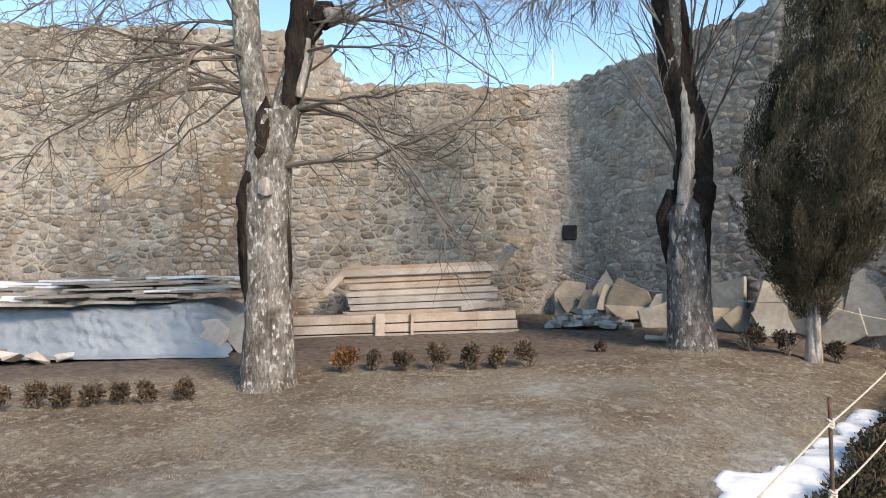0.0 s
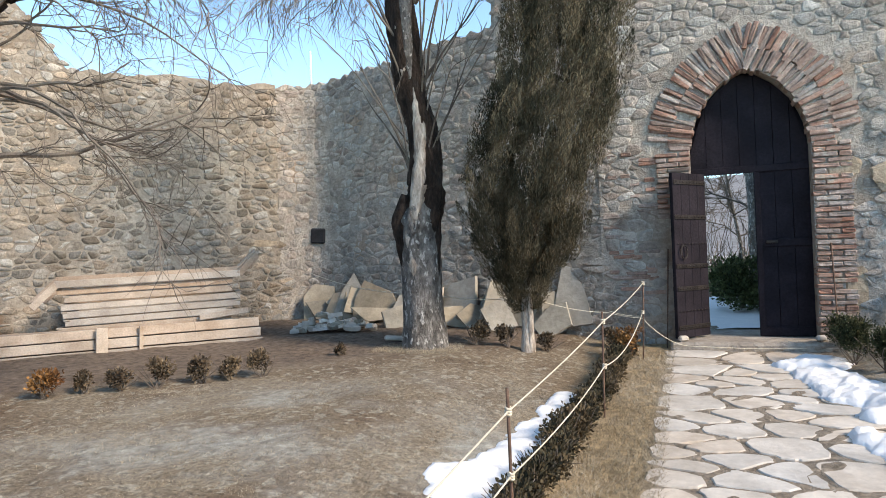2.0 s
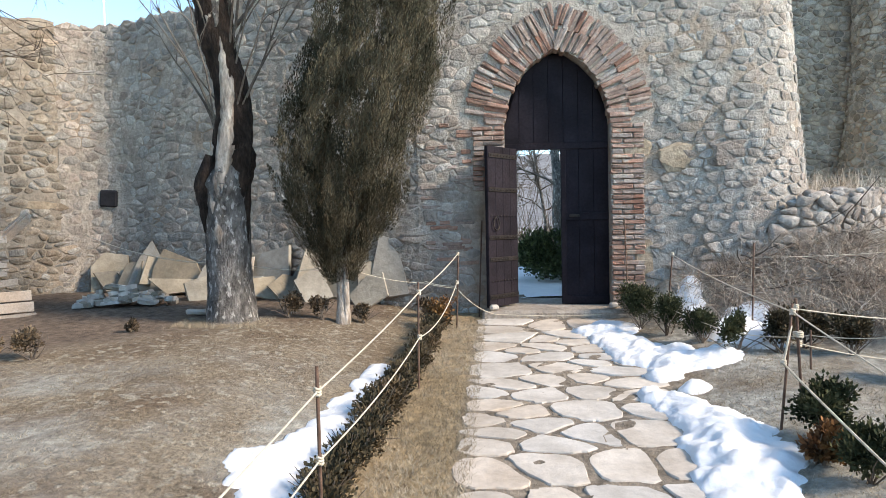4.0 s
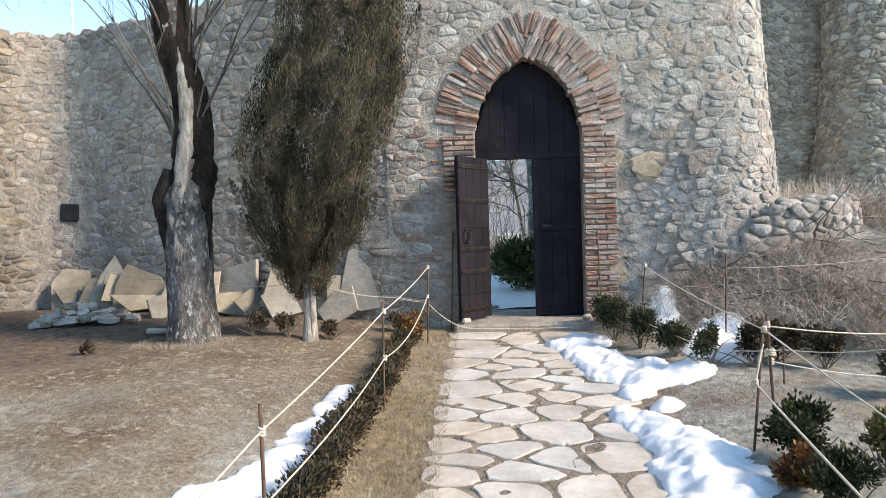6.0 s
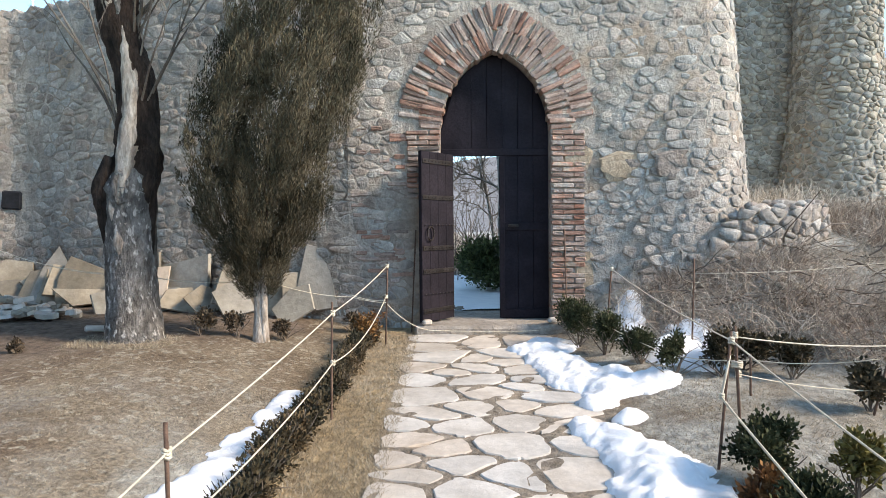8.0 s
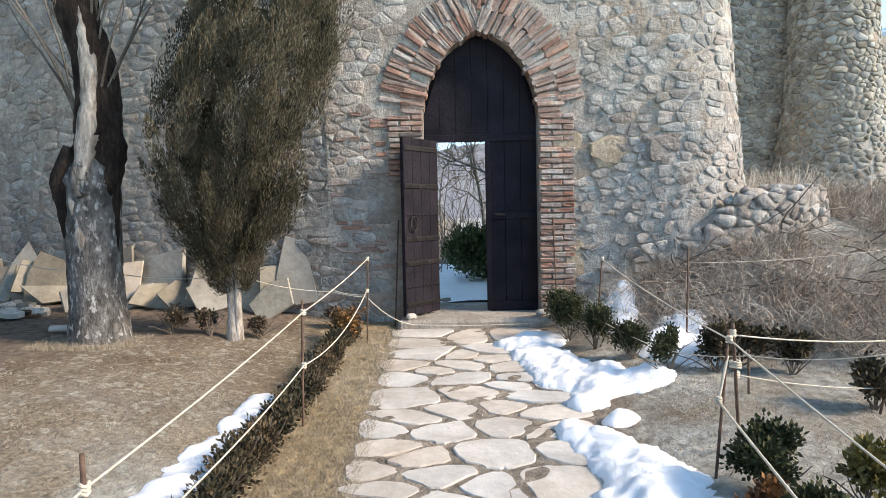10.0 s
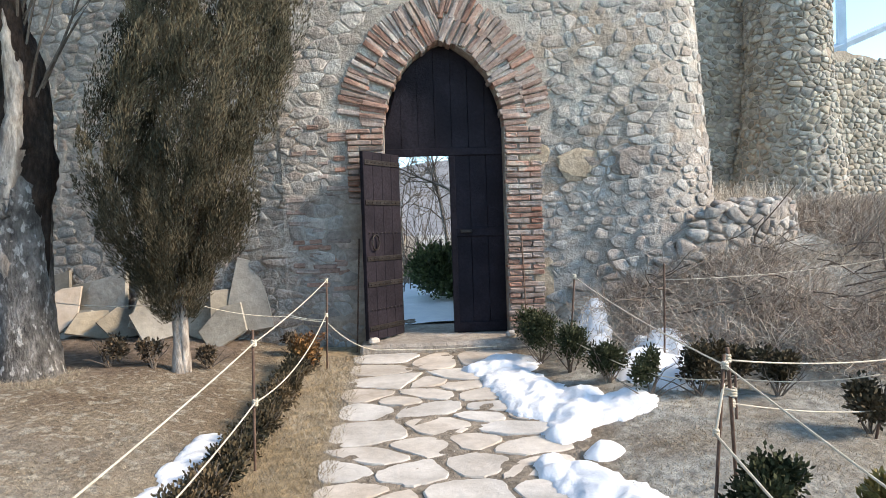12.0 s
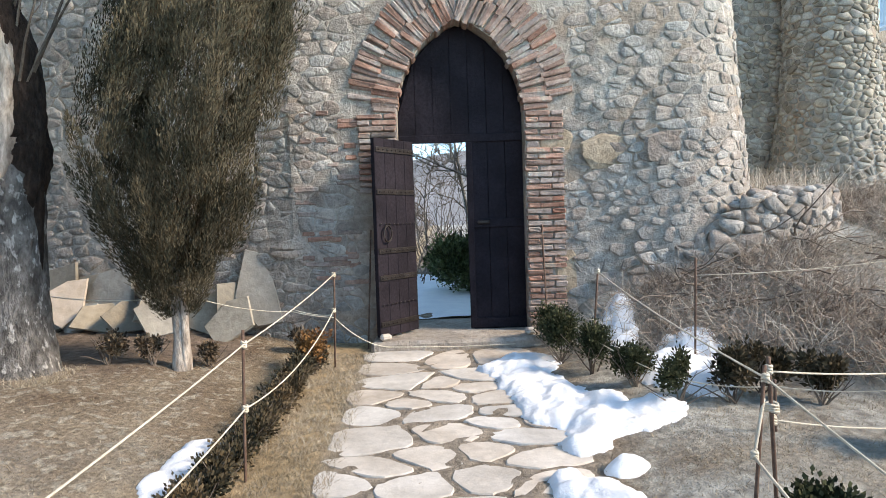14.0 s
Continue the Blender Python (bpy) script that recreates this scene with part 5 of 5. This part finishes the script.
# ---- shrubs ----
def small_bush(rng, x, y, w, h, material, label, leaves=700, size=0.032, group="row of small box bushes"):
    b = thing("box_bush", label, "bush", group, at=(x, y, gz(x, y) - 0.01))
    stem, fol = Geo(), Geo()
    for _ in range(9):
        limb(stem, rng, (rng.gauss(0, 0.012), rng.gauss(0, 0.012), 0), (rng.gauss(0, 0.45), rng.gauss(0, 0.45), 1), h * rng.uniform(0.6, 1.0), 0.006, 0.002, 0.15, 4, 4)
    for _ in range(7):
        c = (rng.uniform(-0.24, 0.24) * w, rng.uniform(-0.24, 0.24) * w, h * rng.uniform(0.38, 0.74))
        leaf_cloud(fol, rng, c, w * 0.30, w * 0.30, h * 0.30, leaves // 7, size, 0.3, 0.2)
    part("stem", stem, M_TWIG, b)
    part("foliage", fol, material, b)


def shrubs():
    rng = random.Random(23)
    dull = "small brownish box bush planted in bare soil"
    for i, (x, y) in enumerate(((-5.77, 2.24), (-5.66, 2.45), (-5.52, 2.58), (-5.37, 2.74), (-5.30, 2.92), (-5.14, 3.05), (-4.98, 3.28))):
        small_bush(rng, x, y, rng.uniform(0.14, 0.22), rng.uniform(0.17, 0.22), M_BUSH, dull, 650)
    for i, (x, y) in enumerate(((-4.65, 4.66), (-4.50, 4.90), (-4.24, 5.02), (-4.01, 5.18), (-3.76, 5.44), (-3.58, 5.58), (-3.36, 5.74))):
        small_bush(rng, x, y, (0.32, 0.17, 0.22, 0.27, 0.24, 0.2, 0.24)[i], (0.27, 0.24, 0.24, 0.28, 0.25, 0.22, 0.25)[i], M_HEDGE_RED if i == 0 else M_BUSH,
                   "small rust-coloured box bush in bare soil" if i == 0 else dull, 700)
    for x, y, w in ((-1.94, 7.56, 0.28), (-1.62, 7.6, 0.26), (-1.22, 7.75, 0.22), (-3.16, 6.78, 0.12), (-0.62, 8.4, 0.24)):
        small_bush(rng, x, y, w, w * 1.05, M_BUSH, "small dull box bush near the slabs", 700, group="bushes near the slabs")
    # hedge along the path
    hedge = thing("box_hedge", "low clipped box hedge beside the path, partly browned", "hedge", at=(-0.56, 5.8, gz(-0.56, 5.8)))
    leafs, stems = Geo(), Geo()
    y = 2.6
    while y < 8.15:
        x = -0.60 + 0.13 * smooth01(4, 8, y) + rng.uniform(-0.05, 0.05)
        h = rng.uniform(0.17, 0.25)
        z = gz(x, y) - gz(-0.56, 5.8)
        leaf_cloud(leafs, rng, (x + 0.56, y - 5.8, z + h * 0.5), 0.14, 0.13, h * 0.52, 600, 0.026, 0.4, 0.3)
        for _ in range(7):
            limb(stems, rng, (x + 0.56, y - 5.8, z), (rng.gauss(0, 0.5), rng.gauss(0, 0.5), 1), h, 0.005, 0.002, 0.15, 3, 4)
        y += rng.uniform(0.09, 0.13)
    part("foliage", leafs, M_HEDGE, hedge)
    part("stem", stems, M_TWIG, hedge)
    small_bush(rng, -0.42, 7.85, 0.42, 0.42, M_HEDGE_RED, "bronzed box bush at the end of the hedge", 900, group="bushes by the path")
    # bushes on the right of the path
    dark = "dark green box bush beside melting snow"
    for x, y, w, h in ((1.62, 7.85, 0.40, 0.46), (1.78, 7.45, 0.40, 0.44), (1.98, 7.02, 0.36, 0.36), (1.66, 8.35, 0.36, 0.42)):
        small_bush(rng, x, y, w * 1.05, h, M_GREEN, dark, 3600, 0.024, "dark box bushes by the gate")
    small_bush(rng, 2.10, 6.55, 0.26, 0.40, M_GREEN, "small upright green box bush in snow", 1700, 0.026, "dark box bushes by the gate")
    for x, y, w, h in ((2.45, 6.55, 0.36, 0.40), (2.95, 6.45, 0.34, 0.36), (3.10, 5.75, 0.34, 0.36), (2.72, 6.75, 0.4, 0.36)):
        small_bush(rng, x, y, w, h, M_HEDGE, "dull box bush at the foot of the bank", 1400, 0.036, "box bushes at the bank")
    small_bush(rng, 1.98, 4.80, 0.40, 0.34, M_GREEN, "dark green box bush beside the rope", 3800, 0.028, "box bushes at the bank")
    small_bush(rng, 1.83, 4.52, 0.26, 0.24, M_HEDGE_RED, "rust-coloured box bush beside the rope", 1200, 0.036, "box bushes at the bank")
    small_bush(rng, 1.94, 4.28, 0.34, 0.28, M_GREEN, "dark green box bush beside the rope", 2600, 0.028, "box bushes at the bank")
    small_bush(rng, 2.30, 4.55, 0.24, 0.36, M_OLIVE, "yellowing box bush beside the rope", 1300, 0.036, "box bushes at the bank")


shrubs()


# ---- snow ----
def snow_patch(name, spots, label, cell=0.03, height=0.10, seed=1):
    """A melting drift: overlapping rounded mounds that thin out at ragged edges."""
    between = [tuple((p + q) / 2 for p, q in zip(a, b)) for a, b in zip(spots[:-1], spots[1:]) if math.hypot(a[0] - b[0], a[1] - b[1]) < 0.5]
    spots = list(spots) + between
    xs, ys = [s[0] for s in spots], [s[1] for s in spots]
    pad = 0.75
    gx, gy = np.meshgrid(np.arange(min(xs) - pad, max(xs) + pad, cell), np.arange(min(ys) - pad, max(ys) + pad, cell))
    f = np.full(gx.shape, -1.0)
    for x, y, r in spots:
        f = np.maximum(f, 1 - ((gx - x) ** 2 + (gy - y) ** 2) / (r * r)) + 0.12 * np.maximum(0, 1 - ((gx - x) ** 2 + (gy - y) ** 2) / (r * r))
    rng = np.random.default_rng(seed)
    edge = 0.12 + 0.34 * vnoise(gx, gy, 4.5, seed) + 0.30 * vnoise(gx, gy, 11.0, seed + 2.0) + 0.16 * vnoise(gx, gy, 24.0, seed + 5.0)
    h = np.clip(f + edge, 0, 1.5) ** 0.75 * height * (1 + 0.35 * vnoise(gx, gy, 7.0, seed + 9)) + height * (0.24 * vnoise(gx, gy, 14.0, seed) + 0.16 * vnoise(gx, gy, 30.0, seed)) * (f + edge > 0.15)
    inside = f + edge > -0.06
    z = ground_z(gx, gy) + np.where(f + edge > 0, h, -0.03)
    n = gx.shape[1]
    idx = np.full(gx.shape, -1)
    keep = inside.copy()
    keep[1:] |= inside[:-1]
    keep[:, 1:] |= inside[:, :-1]
    keep[:-1] |= inside[1:]
    keep[:, :-1] |= inside[:, 1:]
    idx[keep] = np.arange(keep.sum())
    a, b, c, d = idx[:-1, :-1], idx[:-1, 1:], idx[1:, 1:], idx[1:, :-1]
    ok = (a >= 0) & (b >= 0) & (c >= 0) & (d >= 0)
    g = Geo()
    g.add(np.stack([gx[keep], gy[keep], z[keep]], 1), [tuple(int(v) for v in q) for q in np.stack([a[ok], b[ok], c[ok], d[ok]], 1)])
    tagged(part(name, g, M_SNOW, smooth=True), label, "snow")


snow_patch("snow_strip", ((-0.80, 3.6, 0.15), (-0.86, 3.95, 0.17), (-1.04, 4.25, 0.15), (-0.88, 4.45, 0.16), (-0.82, 4.75, 0.15), (-0.79, 5.05, 0.15), (-0.77, 5.35, 0.15), (-0.76, 5.65, 0.14), (-0.75, 5.95, 0.13), (-0.76, 6.25, 0.11)),
           "bright melting snow strip along the hedge", 0.025, 0.032, 2)
snow_patch("snow_drift", ((1.22, 7.72, 0.26), (1.36, 7.95, 0.24), (1.30, 7.4, 0.24), (1.42, 7.05, 0.26), (1.40, 6.72, 0.24), (1.56, 6.45, 0.24), (1.78, 6.50, 0.24), (1.98, 6.55, 0.18), (1.45, 6.2, 0.14), (1.62, 6.8, 0.22)),
           "lumpy melting snow drift at the path's edge", 0.022, 0.055, 3)
snow_patch("snow_patch", ((1.34, 5.62, 0.18), (1.46, 5.35, 0.22), (1.52, 5.05, 0.28), (1.50, 4.75, 0.28), (1.44, 4.45, 0.26), (1.36, 4.15, 0.22), (1.25, 5.75, 0.10)),
           "heap of old snow beside the flagstones", 0.022, 0.055, 4)
snow_patch("snow_patch", ((2.28, 7.15, 0.27), (2.45, 7.35, 0.28), (2.55, 7.55, 0.24), (2.40, 6.85, 0.17), (2.2, 7.35, 0.2)), "snow lying on the foot of the bank", 0.025, 0.085, 5)
snow_patch("snow_patch", ((2.10, 7.95, 0.18), (2.14, 8.2, 0.18), (2.26, 8.42, 0.13)), "snow lying among dry stems by the wall", 0.025, 0.075, 6)
snow_patch("snow_lump", ((1.60, 5.86, 0.09), (1.54, 5.84, 0.07)), "small lump of snow on the lawn", 0.015, 0.04, 7)


# ---- stakes and ropes ----
def stake(foot, top, label="thin rusty steel stake holding a rope", r=0.008):
    g = Geo()
    x, y = foot
    pts = [Vector((x, y, gz(x, y) - 0.15)).lerp(Vector(top), k / 4) for k in range(5)]
    g.tube(pts, [r] * 5, 7)
    tagged(part("stake", g, M_RUST, smooth=True), label, "stake", "rope stakes")


def rope(points, sag, label="cream rope strung between steel stakes", r=0.0046, group="ropes"):
    g = Geo()
    path = []
    for i in range(len(points) - 1):
        a, b = Vector(points[i]), Vector(points[i + 1])
        s = sag[i] if isinstance(sag, (tuple, list)) else sag
        for k in range(12):
            f = k / 12
            p = a.lerp(b, f)
            p.z -= s * 4 * f * (1 - f)
            path.append(p)
    path.append(Vector(points[-1]))
    g.tube(path, [r] * len(path), 6)
    tagged(part("rope", g, M_ROPE, smooth=True), label, "rope", group)


def knot(p, r=0.012):
    g = Geo()
    p = Vector(p)
    for k in range(3):
        pts = [p + Vector((r * math.cos(a), r * math.sin(a), (k - 1) * 0.012 + 0.004 * math.sin(a * 2))) for a in np.linspace(0, 2 * math.pi, 9)]
        g.tube(pts, [0.007] * 9, 5)
    tagged(part("knot", g, M_ROPE, smooth=True), "knotted rope end on a stake", "rope", "rope knots")


def fences():
    stake((-0.546, 3.66), (-0.548, 3.64, 0.99))
    stake((-0.415, 5.86), (-0.41, 5.93, 1.14))
    stake((-0.27, 8.02), (-0.23, 7.92, 1.29))
    stake((-0.80, 1.95), (-0.78, 1.9, 0.95))
    upper = [(-0.235, 7.915, 1.27), (-0.405, 5.92, 1.065), (-0.548, 3.645, 0.885), (-0.79, 2.0, 0.55)]
    lower = [(-0.25, 7.95, 0.97), (-0.40, 5.88, 0.735), (-0.546, 3.65, 0.60), (-0.79, 2.0, 0.36)]
    rope(upper, (0.02, 0.015, 0.0))
    rope(lower, (0.10, 0.04, 0.02))
    for p in upper[:3] + lower[:3]:
        knot(p)
    stake((1.80, 4.98), (1.91, 5.06, 1.06))
    stake((2.06, 5.26), (1.95, 5.11, 1.08), r=0.009)
    stake((1.86, 7.85), (1.91, 7.76, 1.25))
    stake((3.02, 5.66), (3.33, 5.75, 1.28))
    stake((2.46, 6.05), (2.47, 6.08, 0.74), "short rusty stake at the foot of the bank")
    stake((2.50, 7.30), (2.52, 7.3, 1.35), "thin rusty stake among dry shrubs")
    rope([(1.91, 7.77, 1.235), (1.91, 5.05, 1.01), (1.95, 2.6, 0.62)], (0.03, 0.02))
    rope([(1.62, 8.15, 0.85), (2.03, 6.6, 0.66), (2.47, 6.08, 0.70), (3.1, 5.68, 0.78)], 0.03, r=0.0035)
    rope([(1.955, 5.12, 1.02), (3.18, 5.70, 0.86), (5.0, 6.6, 0.9)], 0.02, r=0.0045)
    rope([(2.0, 5.18, 0.80), (3.05, 5.67, 0.58), (5.0, 6.3, 0.6)], 0.02, r=0.004)
    rope([(1.83, 5.0, 0.72), (1.74, 2.7, 0.35)], 0.02, r=0.006)
    rope([(2.52, 7.3, 1.22), (5.2, 7.6, 1.40)], 0.06, r=0.003)
    rope([(1.90, 5.05, 0.93), (1.835, 5.0, 0.72)], 0.0, r=0.007)
    for p in ((1.91, 5.055, 1.01), (1.955, 5.12, 1.03), (1.835, 5.0, 0.72), (2.0, 5.18, 0.80), (1.91, 7.765, 1.235)):
        knot(p)
    knot((1.985, 5.16, 0.86), 0.026)
    rope([(-4.75, 8.55, 1.55), (-2.45, 7.55, 1.22), (-1.42, 7.79, 1.16), (-0.60, 8.02, 0.96), (-0.26, 8.02, 0.90), (0.18, 8.33, 0.575), (0.75, 8.40, 0.545), (1.30, 8.36, 0.56)], (0.10, 0.05, 0.04, 0.01, 0.06, 0.0, 0.0),
         "long cream rope running from the timber to the gate")
    rope([(-0.60, 8.02, 0.98), (-0.25, 7.96, 0.93)], 0.02)
    stake((-0.05, 8.58), (0.0, 8.80, 1.62), "thin rusty rod leaning on the gate wall")
    stake((1.64, 8.60), (1.63, 8.76, 1.62), "thin rusty rod leaning on the brick jamb")


fences()


# ---- dry growth ----
def bank_growth():
    rng = random.Random(41)
    g = Geo()
    n = 0
    while n < 9000:
        x, y = rng.uniform(1.75, 7.0), rng.uniform(6.3, 10.6)
        if gz(x, y) - gz(x, 6.1) < 0.10 or (y > 8.55 and x < 3.5) or (y > 8.7 and x < 4.8 and y < 10):
            continue
        n += 1
        d = Vector((rng.gauss(0.1, 0.6), rng.gauss(-0.25, 0.5), rng.uniform(0.25, 1.0)))
        limb(g, rng, (x, y, gz(x, y) - 0.02), d, rng.uniform(0.12, 0.45), rng.uniform(0.002, 0.004), 0.0012, 0.28, 3, 4, 0.14)
    tagged(part("dry_stems", g, M_DRY), "pale dry stems over the bank", "shrubs", kind="stuff")
    b = Geo()
    n = 0
    while n < 13000:
        x, y = rng.uniform(1.9, 6.5), rng.uniform(6.4, 9.9)
        if gz(x, y) - gz(x, 6.1) < 0.12 or (y > 8.6 and x < 3.5) or (y > 8.7 and x < 4.8 and y < 10) or vnoise(x, y, 1.1, 4.0) < -0.25 or math.hypot(x - 2.40, y - 7.22) < 0.40 or math.hypot(x - 2.15, y - 8.1) < 0.30:
            continue
        n += 1
        d = Vector((rng.gauss(0.0, 0.8), rng.gauss(-0.1, 0.7), rng.uniform(0.15, 1.0)))
        limb(b, rng, (x, y, gz(x, y) - 0.02), d, rng.uniform(0.12, 0.42), rng.uniform(0.002, 0.0045), 0.0013, 0.35, 3, 4, 0.10)
    tagged(part("dry_shrubs", b, M_BROWN), "tangled dark brown dry shrubs covering the bank", "shrubs", kind="stuff")
    far = Geo()
    for _ in range(9000):
        x, y = rng.uniform(4.75, 10.5), rng.uniform(8.2, 14.3)
        if (x < 4.9 and y < 10.2) or vnoise(x, y, 0.9, 2.0) < -0.35:
            continue
        limb(far, rng, (x, y, gz(x, y) - 0.02), (rng.gauss(0, 0.6), rng.gauss(-0.1, 0.5), rng.uniform(0.3, 1.0)), rng.uniform(0.12, 0.34), rng.uniform(0.003, 0.005), 0.0015, 0.3, 3, 4, 0.12)
    tagged(part("dry_shrubs", far, M_BROWN), "brown dry shrubs on the slope below the towers", "shrubs", kind="stuff")
    h = Geo()
    for _ in range(60):
        x, y = rng.uniform(2.75, 5.5), rng.uniform(7.2, 8.5)
        limb(h, rng, (x, y, gz(x, y) + rng.uniform(0.02, 0.25)), (rng.gauss(0.3, 0.9), rng.gauss(-0.2, 0.6), rng.gauss(0.05, 0.15)), rng.uniform(0.4, 1.0), 0.008, 0.004, 0.18, 4, 6, 0.03)
    tagged(part("fallen_branches", h, M_TWIG), "pale fallen branches on the bank", "branches", kind="stuff")
    t = Geo()
    for _ in range(700):
        x, y = rng.uniform(4.3, 5.5), rng.uniform(10.2, 12.0)
        limb(t, rng, (x, y, gz(x, y) - 0.02), (rng.gauss(0, 0.3), rng.gauss(-0.1, 0.3), 1), rng.uniform(0.2, 0.5), 0.004, 0.0015, 0.12, 3, 3, 0.05)
    tagged(part("tall_dry_grass", t, M_DRY), "tall reddish dry grass under the towers", "grass", kind="stuff")


def grass():
    rng = np.random.default_rng(12)
    g = Geo()

    def scatter(count, x0, x1, y0, y1, low, high, skip):
        x, y = rng.uniform(x0, x1, count), rng.uniform(y0, y1, count)
        keep = ~skip(x, y)
        x, y = x[keep], y[keep]
        z = ground_z(x, y) - 0.004
        a, h = rng.uniform(0, 6.28, len(x)), rng.uniform(low, high, len(x))
        lx, ly = rng.normal(0, 0.8, len(x)) * h, rng.normal(0, 0.8, len(x)) * h
        w = 0.0018
        v = np.stack([np.stack([x - w * np.cos(a), y - w * np.sin(a), z], 1), np.stack([x + w * np.cos(a), y + w * np.sin(a), z], 1), np.stack([x + lx, y + ly, z + h], 1)], 1).reshape(-1, 3)
        n = len(x)
        g.v.append(v)
        base = g.count
        g.f.extend([(base + 3 * i, base + 3 * i + 1, base + 3 * i + 2) for i in range(n)])
        g.count += 3 * n

    bare = lambda x, y: (x * -0.64 + y * 0.77 > 6.5) | (wave(x, y, 1.6, 0.4) + 0.6 * wave(x, y, 4.3) + rng.normal(0, 0.3, len(x)) > 0.25)
    none = lambda x, y: x > 99
    scatter(170000, -6.0, -0.3, 1.6, 8.4, 0.005, 0.018, bare)
    scatter(26000, -0.5, 0.04, 1.8, 8.4, 0.012, 0.05, none)
    scatter(26000, 1.42, 4.5, 2.4, 6.9, 0.01, 0.035, none)
    scatter(2500, -2.9, -2.0, 6.85, 7.4, 0.02, 0.06, none)
    tagged(part("grass", g, M_STRAW), "short dry winter grass", "grass", kind="stuff")


bank_growth()
grass()
